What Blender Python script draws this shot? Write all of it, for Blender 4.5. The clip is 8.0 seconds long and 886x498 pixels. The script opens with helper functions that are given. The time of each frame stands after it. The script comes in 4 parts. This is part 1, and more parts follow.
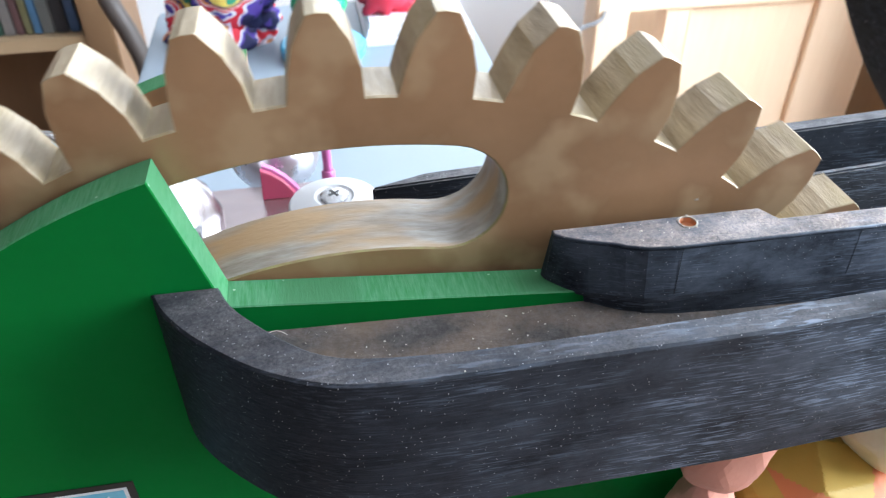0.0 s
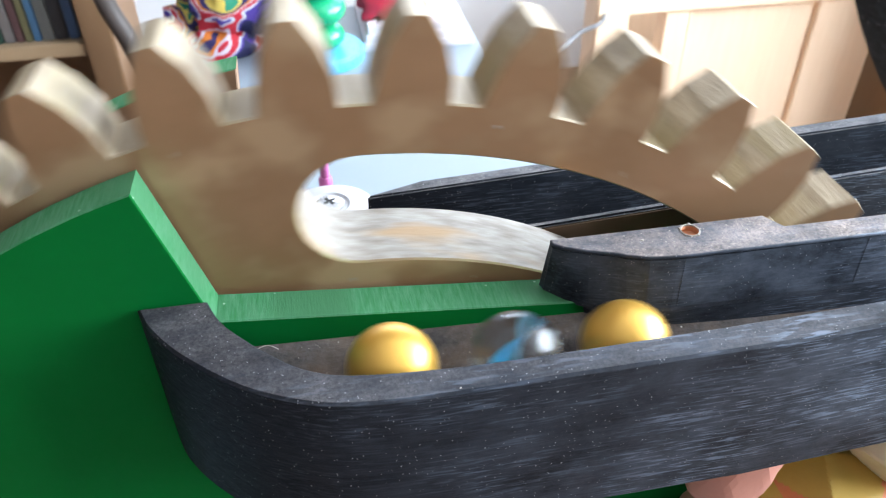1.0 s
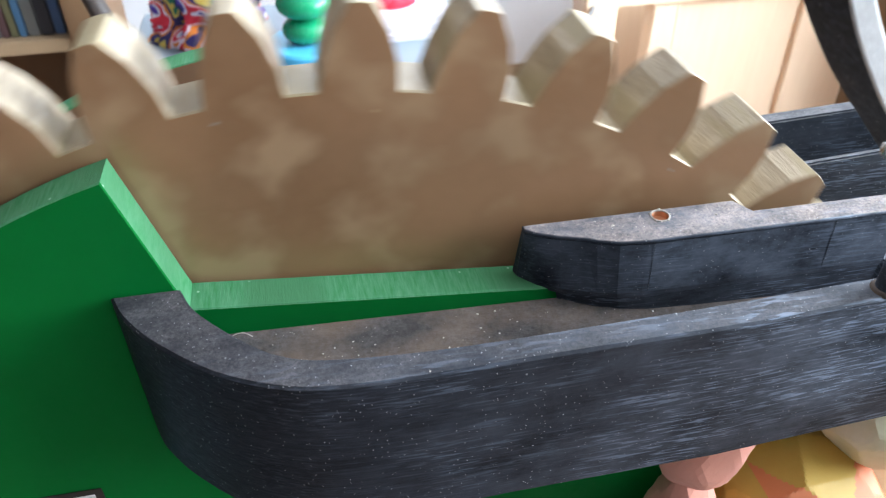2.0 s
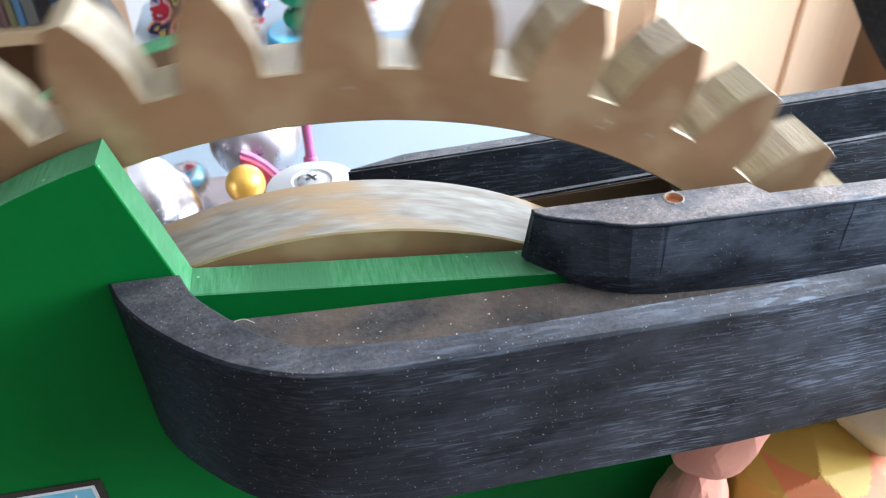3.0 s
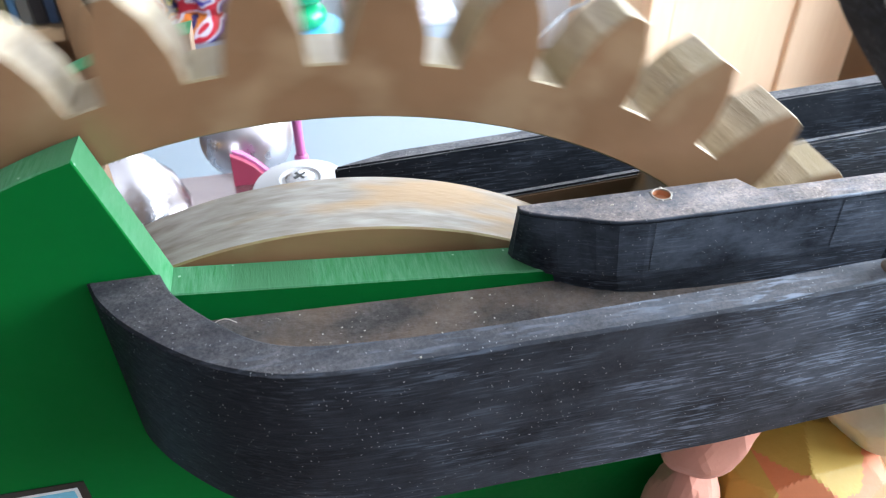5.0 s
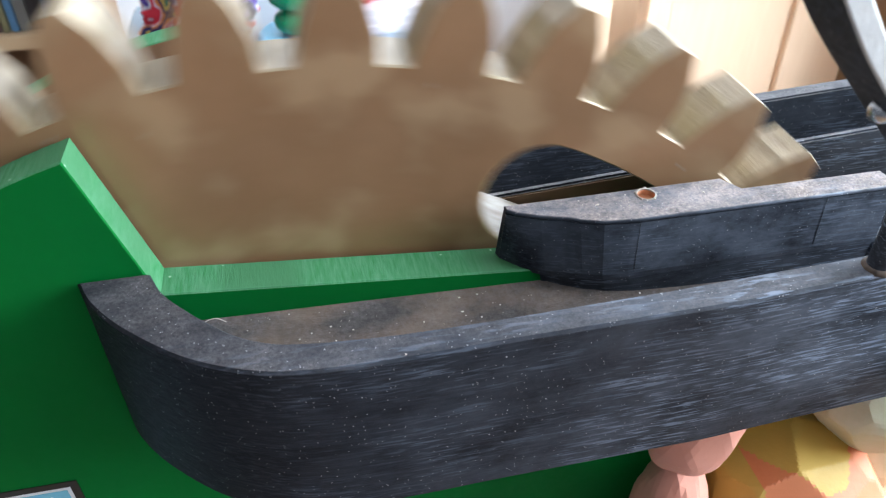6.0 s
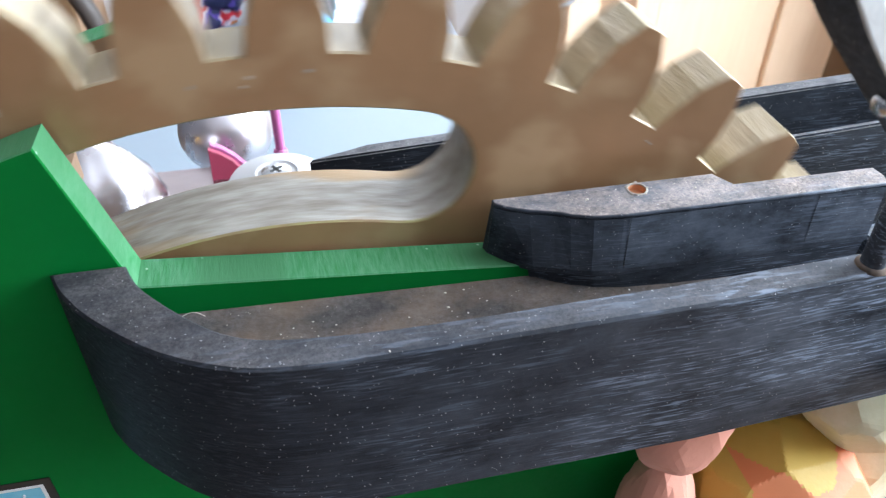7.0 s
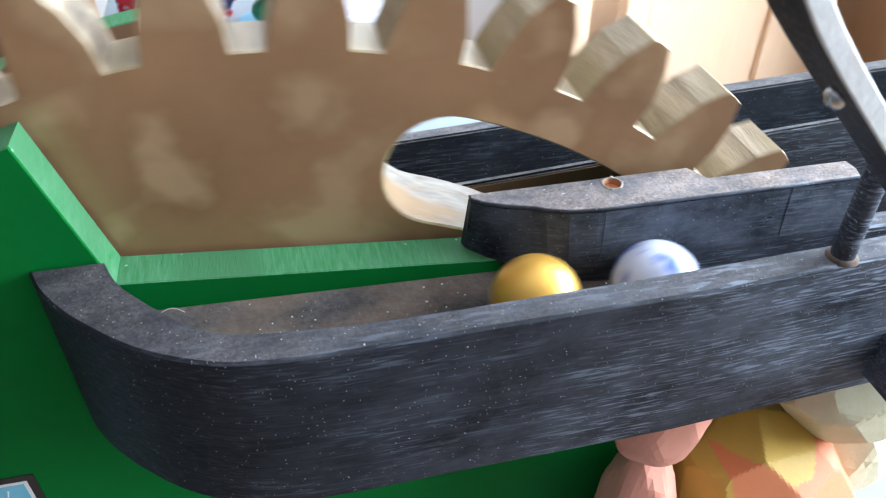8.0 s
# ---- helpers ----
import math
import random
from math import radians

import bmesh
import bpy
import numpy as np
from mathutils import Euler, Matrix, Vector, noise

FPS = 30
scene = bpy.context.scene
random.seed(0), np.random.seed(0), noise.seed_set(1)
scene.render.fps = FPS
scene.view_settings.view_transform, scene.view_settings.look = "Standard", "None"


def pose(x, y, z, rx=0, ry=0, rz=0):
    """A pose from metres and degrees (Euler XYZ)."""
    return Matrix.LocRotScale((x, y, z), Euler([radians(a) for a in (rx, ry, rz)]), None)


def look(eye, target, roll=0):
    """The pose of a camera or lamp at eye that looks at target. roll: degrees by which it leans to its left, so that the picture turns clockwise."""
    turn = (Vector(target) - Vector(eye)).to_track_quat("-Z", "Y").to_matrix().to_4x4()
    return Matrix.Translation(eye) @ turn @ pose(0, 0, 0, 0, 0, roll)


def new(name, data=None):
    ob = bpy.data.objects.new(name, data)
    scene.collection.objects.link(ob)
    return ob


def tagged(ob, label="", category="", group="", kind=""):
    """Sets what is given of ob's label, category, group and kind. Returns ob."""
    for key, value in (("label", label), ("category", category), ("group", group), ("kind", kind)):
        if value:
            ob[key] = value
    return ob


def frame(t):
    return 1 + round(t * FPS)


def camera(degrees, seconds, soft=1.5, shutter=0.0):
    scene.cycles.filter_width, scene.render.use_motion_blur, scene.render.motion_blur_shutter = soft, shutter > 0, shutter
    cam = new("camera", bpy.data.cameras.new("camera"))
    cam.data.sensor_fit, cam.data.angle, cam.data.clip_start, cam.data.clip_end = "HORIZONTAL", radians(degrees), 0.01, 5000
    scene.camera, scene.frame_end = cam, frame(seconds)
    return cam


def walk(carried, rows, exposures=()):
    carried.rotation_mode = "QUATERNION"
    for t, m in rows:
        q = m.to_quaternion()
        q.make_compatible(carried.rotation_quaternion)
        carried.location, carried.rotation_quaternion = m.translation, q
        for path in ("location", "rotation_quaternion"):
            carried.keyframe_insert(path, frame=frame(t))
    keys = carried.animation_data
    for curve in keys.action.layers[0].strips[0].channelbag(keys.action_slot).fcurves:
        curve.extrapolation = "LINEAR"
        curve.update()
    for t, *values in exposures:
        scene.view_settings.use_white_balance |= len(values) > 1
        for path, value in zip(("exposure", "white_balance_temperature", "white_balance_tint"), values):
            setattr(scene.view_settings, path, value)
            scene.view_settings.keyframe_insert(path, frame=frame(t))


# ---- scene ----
cam = camera(60.0, 8.0, soft=1.2, shutter=0.42)
cam.data.dof.use_dof, cam.data.dof.focus_distance, cam.data.dof.aperture_fstop = True, 0.155, 40.0
MM = 0.001
AXLE = 0.95          # height of the wheel's axle over the room's floor
TABLE = 0.75         # height of the table top


def at(x, y, z):
    """Millimetres from the wheel's axle to metres in the room."""
    return Vector((x * MM, y * MM, AXLE + z * MM))


# seconds, eye in millimetres from the axle, pitch, turn to the right, lean to the left
EYES = [
    (0, -4.87, -122.53, 190.93, -37.77, 10.13, -0.00),
    (0.5, -3.19, -123.37, 190.80, -37.29, 10.35, -0.13),
    (1, -2.97, -118.71, 189.49, -37.48, 9.97, -0.49),
    (1.5, 0.55, -121.54, 190.02, -37.61, 10.68, -0.36),
    (3, -0.19, -118.51, 185.33, -38.59, 10.56, -0.71),
    (3.5, 0.67, -116.67, 184.41, -38.70, 10.62, -0.76),
    (4, 3.06, -118.03, 183.62, -38.77, 10.90, -0.74),
    (4.5, 1.76, -116.84, 183.72, -38.77, 10.75, -0.78),
    (6, 4.20, -119.99, 184.57, -38.40, 10.87, -0.95),
    (6.5, 2.34, -119.38, 183.62, -38.29, 11.16, -0.29),
    (7, 4.75, -117.26, 182.33, -38.84, 12.18, 0.40),
    (7.5, 8.35, -118.78, 182.37, -39.04, 12.14, 0.22),
    (8, 7.66, -119.49, 182.70, -38.94, 12.63, 0.29),
]


def eye_pose(x, y, z, pitch, turn, lean):
    p, a = radians(pitch), radians(turn)
    way = Vector((math.sin(a) * math.cos(p), math.cos(a) * math.cos(p), math.sin(p)))
    eye = at(x, y, z)
    return look(eye, eye + way, lean)


walk(cam, [(t, eye_pose(*r)) for t, *r in EYES], exposures=[(0.0, 0.0), (8.0, 0.0)])

# ---- light ----
world = bpy.data.worlds.new("world")
scene.world = world
world.use_nodes = True
wn = world.node_tree
sky = wn.nodes.new("ShaderNodeTexSky")
sky.sky_type, sky.sun_disc, sky.sun_elevation, sky.sun_rotation = "NISHITA", False, radians(40), radians(20)
wn.links.new(sky.outputs[0], wn.nodes["Background"].inputs[0])
wn.nodes["Background"].inputs[1].default_value = 0.12


def area_lamp(name, eye, target, w, h, power, colour):
    d = bpy.data.lights.new(name, "AREA")
    d.shape, d.size, d.size_y, d.energy, d.color = "RECTANGLE", w, h, power, colour
    ob = new(name, d)
    ob.matrix_world = look(eye, target)
    return ob


# daylight from the window on the right, and a fill lamp added behind
area_lamp("window_daylight", (2.36, -0.05, 1.75), (0.0, -0.05, 1.2), 2.6, 1.25, 375, (0.755, 0.88, 1.0))
area_lamp("back_fill_light", (0.75, 2.28, 1.85), (0.3, 0, 1.1), 1.5, 1.2, 24, (0.80, 0.90, 1.0))

# ---- materials ----


def material(name, colour, rough=0.6, metal=0.0, second=None, scale=60.0, mix=0.5, bump=0.15, fine=900.0, stretch=(1, 1, 1), coat=0.0, specks=0.0, speck_colour=(0.5, 0.5, 0.5), dust=0.0, rough_var=0.12, specular=0.5, bias=0.0, dust_colour=(0.34, 0.31, 0.31), alt=None, alt_scale=15.0, speck_size=0.1, patchy=0.0):
    m = bpy.data.materials.new(name)
    m.use_nodes = True
    nt = m.node_tree
    n, l = nt.nodes, nt.links
    b = n["Principled BSDF"]
    b.inputs["Metallic"].default_value = metal
    b.inputs["Coat Weight"].default_value = coat
    b.inputs["Coat Roughness"].default_value = 0.15
    b.inputs["Specular IOR Level"].default_value = specular
    tc = n.new("ShaderNodeTexCoord")
    mp = n.new("ShaderNodeMapping")
    mp.inputs["Scale"].default_value = stretch
    l.new(tc.outputs["Object"], mp.inputs["Vector"])

    def tex(s, detail=5.0, rgh=0.6):
        t = n.new("ShaderNodeTexNoise")
        t.inputs["Scale"].default_value, t.inputs["Detail"].default_value, t.inputs["Roughness"].default_value = s, detail, rgh
        l.new(mp.outputs[0], t.inputs["Vector"])
        return t

    def ramp(src, lo, hi):
        r = n.new("ShaderNodeMapRange")
        r.inputs["From Min"].default_value, r.inputs["From Max"].default_value = lo, hi
        l.new(src, r.inputs["Value"])
        return r

    def blend(fac, a, bcol):
        x = n.new("ShaderNodeMix")
        x.data_type = "RGBA"
        l.new(fac, x.inputs["Factor"])
        for sock, v in ((x.inputs["A"], a), (x.inputs["B"], bcol)):
            if isinstance(v, tuple):
                sock.default_value = (*v, 1)
            else:
                l.new(v, sock)
        return x.outputs["Result"]

    second = second or tuple(c * 0.8 for c in colour)
    big = tex(scale)
    r = ramp(big.outputs["Fac"], 0.5 - mix * 0.4 + bias, 0.5 + mix * 0.4 + bias)
    col = blend(r.outputs[0], colour, second)
    if alt:
        ta = tex(alt_scale, 3.0, 0.5)
        col = blend(ramp(ta.outputs["Fac"], 0.5, 0.62).outputs[0], col, alt)
    if dust:
        geo = n.new("ShaderNodeNewGeometry")
        sep = n.new("ShaderNodeSeparateXYZ")
        l.new(geo.outputs["Normal"], sep.inputs[0])
        up = ramp(sep.outputs["Z"], 0.6, 1.0)
        td = n.new("ShaderNodeTexNoise")
        td.inputs["Scale"].default_value, td.inputs["Detail"].default_value, td.inputs["Roughness"].default_value = 1100, 6.0, 0.85
        l.new(tc.outputs["Object"], td.inputs["Vector"])
        dm = ramp(td.outputs["Fac"], 0.24, 0.74)
        if patchy:
            tp = n.new("ShaderNodeTexNoise")
            tp.inputs["Scale"].default_value, tp.inputs["Detail"].default_value, tp.inputs["Roughness"].default_value = 130, 4.0, 0.7
            l.new(tc.outputs["Object"], tp.inputs["Vector"])
            pr = ramp(tp.outputs["Fac"], 0.3, 0.68)
            pr.inputs["To Min"].default_value = 1.0 - patchy
            pm = n.new("ShaderNodeMath")
            pm.operation = "MULTIPLY"
            l.new(dm.outputs[0], pm.inputs[0])
            l.new(pr.outputs[0], pm.inputs[1])
            dm = pm
        mu = n.new("ShaderNodeMath")
        mu.operation = "MULTIPLY"
        l.new(up.outputs[0], mu.inputs[0])
        l.new(dm.outputs[0], mu.inputs[1])
        mu2 = n.new("ShaderNodeMath")
        mu2.operation = "MULTIPLY"
        l.new(mu.outputs[0], mu2.inputs[0])
        mu2.inputs[1].default_value = dust
        col = blend(mu2.outputs[0], col, dust_colour)
    if specks:
        v = n.new("ShaderNodeTexVoronoi")
        v.inputs["Scale"].default_value = specks
        l.new(tc.outputs["Object"], v.inputs["Vector"])
        col = blend(ramp(v.outputs["Distance"], speck_size, speck_size * 0.6).outputs[0], col, speck_colour)
    l.new(col, b.inputs["Base Color"])
    small = tex(fine, 4.0)
    rr = n.new("ShaderNodeMapRange")
    rr.inputs["To Min"].default_value, rr.inputs["To Max"].default_value = max(0.02, rough - rough_var), min(1, rough + rough_var)
    l.new(small.outputs["Fac"], rr.inputs["Value"])
    l.new(rr.outputs[0], b.inputs["Roughness"])
    if bump:
        bp = n.new("ShaderNodeBump")
        bp.inputs["Strength"].default_value, bp.inputs["Distance"].default_value = bump, 0.0004
        l.new(small.outputs["Fac"], bp.inputs["Height"])
        l.new(bp.outputs[0], b.inputs["Normal"])
    return m


def scratched_black(name, scratches, dust, dust_colour=(0.30, 0.275, 0.275), sheen=0.035):
    """Black-stained wood: pale scratches along the grain in clusters, a bluish sheen put into the colour, specks, and
    dust on what faces up.
    """
    m = bpy.data.materials.new(name)
    m.use_nodes = True
    n, l = m.node_tree.nodes, m.node_tree.links
    b = n["Principled BSDF"]
    tc = n.new("ShaderNodeTexCoord")

    def tex(scale, stretch=(1, 1, 1), detail=4.0, rgh=0.6):
        mp = n.new("ShaderNodeMapping")
        mp.inputs["Scale"].default_value = stretch
        l.new(tc.outputs["Object"], mp.inputs["Vector"])
        t = n.new("ShaderNodeTexNoise")
        t.inputs["Scale"].default_value, t.inputs["Detail"].default_value, t.inputs["Roughness"].default_value = scale, detail, rgh
        l.new(mp.outputs[0], t.inputs["Vector"])
        return t.outputs["Fac"]

    def ramp(src, lo, hi, top=1.0, base=0.0):
        r = n.new("ShaderNodeMapRange")
        for key, v in (("From Min", lo), ("From Max", hi), ("To Min", base), ("To Max", top)):
            r.inputs[key].default_value = v
        l.new(src, r.inputs["Value"])
        return r.outputs[0]

    def times(p, q):
        x = n.new("ShaderNodeMath")
        x.operation = "MULTIPLY"
        l.new(p, x.inputs[0])
        l.new(q, x.inputs[1])
        return x.outputs[0]

    def blend(fac, a, c):
        x = n.new("ShaderNodeMix")
        x.data_type = "RGBA"
        l.new(fac, x.inputs["Factor"])
        for sock, v in ((x.inputs["A"], a), (x.inputs["B"], c)):
            if isinstance(v, tuple):
                sock.default_value = (*v, 1)
            else:
                l.new(v, sock)
        return x.outputs["Result"]

    grain = tex(1500, (0.07, 0.3, 1.0), 5.0, 0.65)
    col = blend(ramp(grain, 0.36, 0.66), (0.004, 0.005, 0.008), (0.009, 0.0105, 0.016))
    place = n.new("ShaderNodeSeparateXYZ")
    l.new(tc.outputs["Object"], place.inputs[0])
    # scratches thicken towards the far end; the sheen there is painted in with them
    worn_lit = ramp(place.outputs["X"], -0.02, 0.11, 1.0, 0.05)
    col = blend(times(worn_lit, ramp(tex(75, (0.6, 1, 1), 6.0, 0.72), 0.30, 0.70)), col, (sheen * 2.2, sheen * 2.5, sheen * 3.1))
    cluster = times(worn_lit, ramp(tex(85, (0.4, 1, 1), 3.0, 0.6), 0.38, 0.62))
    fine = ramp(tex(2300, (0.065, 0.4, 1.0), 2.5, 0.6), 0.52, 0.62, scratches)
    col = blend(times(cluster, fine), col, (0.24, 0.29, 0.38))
    geo = n.new("ShaderNodeNewGeometry")
    sep = n.new("ShaderNodeSeparateXYZ")
    l.new(geo.outputs["Normal"], sep.inputs[0])
    up = ramp(sep.outputs["Z"], 0.6, 1.0, dust)
    powder = times(ramp(tex(1500, (1, 1, 1), 6.0, 0.9), 0.30, 0.72), ramp(tex(110, (0.7, 1, 1), 5.0, 0.7), 0.32, 0.66, 1.0, 0.12))
    col = blend(times(up, powder), col, dust_colour)
    for size, radius in ((1000, 0.11), (420, 0.06), (130, 0.03)):
        v = n.new("ShaderNodeTexVoronoi")
        v.inputs["Scale"].default_value = size
        l.new(tc.outputs["Object"], v.inputs["Vector"])
        col = blend(ramp(v.outputs["Distance"], radius, radius * 0.5), col, (0.42, 0.42, 0.43))
    l.new(col, b.inputs["Base Color"])
    l.new(ramp(grain, 0.3, 0.7, 0.46, 0.60), b.inputs["Roughness"])
    b.inputs["Specular IOR Level"].default_value = 0.12
    bp = n.new("ShaderNodeBump")
    bp.inputs["Strength"].default_value, bp.inputs["Distance"].default_value = 0.28, 0.0003
    l.new(tex(2100, (0.05, 0.3, 1.0), 4.0, 0.7), bp.inputs["Height"])
    l.new(bp.outputs[0], b.inputs["Normal"])
    return m


GOLD_WOOD = material("gold_painted_plywood", (0.345, 0.187, 0.096), 0.34, 0.25, (0.235, 0.122, 0.058), 30, 0.42, 0.06, 500, (1, 1, 1), alt=(0.385, 0.235, 0.128), alt_scale=60, rough_var=0.12)
BARE_WOOD = material("worn_bare_plywood", (0.42, 0.385, 0.345), 0.5, 0, (0.23, 0.19, 0.15), 420, 0.42, 0.3, 1100, (0.25, 1.0, 0.4), alt=(0.42, 0.27, 0.14), alt_scale=85)
GREEN = material("green_satin_paint", (0.0005, 0.142, 0.024), 0.7, 0, (0.0005, 0.124, 0.019), 28, 0.5, 0.05, 600, specular=0.09, specks=90, speck_size=0.03, speck_colour=(0.05, 0.25, 0.10))
GREEN_EDGE = material("green_sanded_edge", (0.016, 0.165, 0.045), 0.65, 0, (0.10, 0.255, 0.14), 1500, 0.7, 0.4, 1800, (1.0, 0.12, 0.35), specular=0.2, specks=160, speck_size=0.05, speck_colour=(0.28, 0.42, 0.30), alt=(0.05, 0.17, 0.075), alt_scale=60)
CHIPPED = material("yellow_green_chipped_edge", (0.31, 0.27, 0.11), 0.6, 0, (0.25, 0.16, 0.08), 160, 0.3, 0.3, 900)
# paler than the disc's gold: light caught by the flanks is in it
FLANK = material("lit_gold_tooth_flank", (0.42, 0.33, 0.22), 0.36, 0.15, (0.22, 0.16, 0.092), 210, 0.36, 0.5, 1300, (1, 0.16, 1), alt=(0.30, 0.23, 0.125), alt_scale=110)
BLACK = scratched_black("black_stained_wood", 0.9, 0.5, sheen=0.052)
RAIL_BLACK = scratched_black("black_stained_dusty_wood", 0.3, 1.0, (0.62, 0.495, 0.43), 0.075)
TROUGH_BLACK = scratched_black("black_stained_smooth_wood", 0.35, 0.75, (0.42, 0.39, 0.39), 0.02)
FLOOR_WOOD = material("dusty_brown_wood", (0.125, 0.085, 0.060), 0.8, 0, (0.028, 0.023, 0.022), 150, 0.34, 0.6, 1200, (0.45, 0.9, 1), specks=300, speck_size=0.07, speck_colour=(0.6, 0.55, 0.5), dust=0.7, patchy=0.75, specular=0.2, dust_colour=(0.25, 0.225, 0.22))
GOLD_BALL = material("gold_lacquer", (0.78, 0.45, 0.09), 0.36, 0.6, (0.70, 0.38, 0.06), 60, 0.6, 0.03, 1500, coat=0.3)
WHITE_WALL = material("white_wall_paint", (0.78, 0.78, 0.80), 0.8, 0, (0.74, 0.74, 0.76), 3, 0.6, 0.05, 200)
GREY_WALL = material("grey_wall_paint", (0.13, 0.13, 0.14), 0.85, 0, (0.11, 0.11, 0.12), 3, 0.6, 0.05, 200)
TABLE_TOP = material("pale_blue_table_top", (0.225, 0.265, 0.305), 0.5, 0, (0.21, 0.25, 0.29), 4, 0.6, 0.05, 300)
PINE = material("pine_cabinet_wood", (0.80, 0.60, 0.43), 0.45, 0, (0.75, 0.54, 0.37), 14, 0.7, 0.08, 200, (6, 6, 0.6))

ALU = material("brushed_aluminium", (0.50, 0.42, 0.41), 0.22, 0.9, (0.40, 0.33, 0.34), 60, 0.6, 0.1, 400, (0.3, 2, 1))
PLUG = material("reddish_bare_wood", (0.55, 0.24, 0.12), 0.7, 0, (0.44, 0.18, 0.08), 300, 0.6, 0.3, 900)
SAWDUST = material("pale_sawdust", (0.62, 0.56, 0.48), 0.8, 0, (0.5, 0.44, 0.37), 900, 0.6, 0.1, 900)
CHROME = material("polished_steel", (0.56, 0.53, 0.55), 0.26, 1.0, (0.46, 0.43, 0.46), 40, 0.5, 0.35, 60)
SATIN_SILVER = material("satin_silver", (0.64, 0.60, 0.63), 0.30, 0.95, (0.56, 0.52, 0.55), 40, 0.5, 0.2, 60)
BROWN_WOOD = material("bare_brown_wood", (0.22, 0.13, 0.075), 0.6, 0, (0.16, 0.09, 0.05), 60, 0.7, 0.2, 600, (0.3, 1, 1))
DARK_SHELF = material("dark_oiled_shelf_wood", (0.24, 0.135, 0.07), 0.5, 0, (0.18, 0.10, 0.05), 12, 0.7, 0.1, 200, (1, 1, 0.2))
SHELF_BOARD = material("light_shelf_wood", (0.42, 0.29, 0.17), 0.5, 0, (0.36, 0.24, 0.14), 12, 0.7, 0.1, 200, (0.2, 1, 1))
PINK = material("pink_carved_wood_paint", (0.80, 0.36, 0.27), 0.6, 0, (0.74, 0.31, 0.22), 60, 0.7, 0.2, 500)
OCHRE = material("ochre_carved_wood_paint", (0.62, 0.39, 0.085), 0.6, 0, (0.52, 0.33, 0.06), 60, 0.7, 0.2, 500)
ORANGE = material("orange_carved_wood_paint", (0.74, 0.25, 0.11), 0.6, 0, (0.68, 0.22, 0.09), 60, 0.7, 0.2, 500)
PALE = material("pale_yellow_carved_wood", (0.86, 0.83, 0.64), 0.65, 0, (0.72, 0.68, 0.42), 220, 0.8, 0.3, 500)
MAROON = material("maroon_card", (0.30, 0.03, 0.07), 0.5, 0, (0.26, 0.025, 0.06), 60, 0.6, 0.05, 300)
MAGENTA = material("pink_plastic", (0.42, 0.11, 0.27), 0.35, 0, (0.37, 0.09, 0.23), 40, 0.6, 0.05, 300)
WHITE_PLASTIC = material("grey_white_plastic", (0.46, 0.45, 0.455), 0.35, 0, (0.40, 0.39, 0.40), 40, 0.6, 0.03, 300)
TOY_GREEN = material("green_lacquered_wood", (0.01, 0.30, 0.13), 0.25, 0, (0.008, 0.26, 0.11), 20, 0.6, 0.03, 300)
TOY_BLUE = material("sky_blue_lacquer", (0.10, 0.48, 0.72), 0.3, 0, (0.08, 0.42, 0.66), 20, 0.6, 0.03, 300)
RED = material("red_fabric", (0.55, 0.02, 0.05), 0.7, 0, (0.48, 0.015, 0.04), 40, 0.7, 0.2, 500)
CLOTH_WHITE = material("white_fabric", (0.78, 0.74, 0.78), 0.7, 0, (0.70, 0.66, 0.72), 40, 0.7, 0.2, 500)
GREY_METAL = material("grey_painted_tube", (0.25, 0.25, 0.26), 0.4, 0.4, (0.2, 0.2, 0.21), 30, 0.6, 0.05, 300)
DARK_TUBE = material("dark_brown_grey_tube", (0.075, 0.06, 0.055), 0.5, 0.1, (0.06, 0.05, 0.045), 30, 0.6, 0.05, 300)
STICKER_BLUE = material("printed_blue", (0.10, 0.42, 0.62), 0.4, 0, (0.22, 0.55, 0.66), 180, 0.9, 0.02, 300)
STICKER_BLACK = material("printed_black", (0.012, 0.012, 0.012), 0.4, 0, (0.02, 0.02, 0.02), 100, 0.6, 0.02, 300)
STICKER_WHITE = material("printed_white", (0.75, 0.75, 0.74), 0.4, 0, (0.7, 0.7, 0.7), 100, 0.6, 0.02, 300)
# light on the curved arm's edge, put into the colour
WHITE_SIDE = material("lit_white_edge", (0.74, 0.74, 0.73), 0.6, 0, (0.55, 0.55, 0.54), 400, 0.8, 0.3, 900)
STEEL = material("bright_steel", (0.62, 0.62, 0.63), 0.25, 1.0, (0.5, 0.5, 0.51), 300, 0.7, 0.1, 900)
MARBLE_WHITE = material("white_blue_veined_marble", (0.66, 0.70, 0.82), 0.18, 0, (0.52, 0.58, 0.78), 160, 0.6, 0.0, 300, (1, 1, 2.2), coat=0.6, alt=(0.10, 0.18, 0.62), alt_scale=150)


def glass_material():
    m = bpy.data.materials.new("clear_glass")
    m.use_nodes = True
    b = m.node_tree.nodes["Principled BSDF"]
    b.inputs["Base Color"].default_value = (0.93, 0.97, 0.97, 1)
    b.inputs["Transmission Weight"].default_value = 1.0
    b.inputs["Roughness"].default_value = 0.01
    b.inputs["IOR"].default_value = 1.5
    return m


GLASS = glass_material()


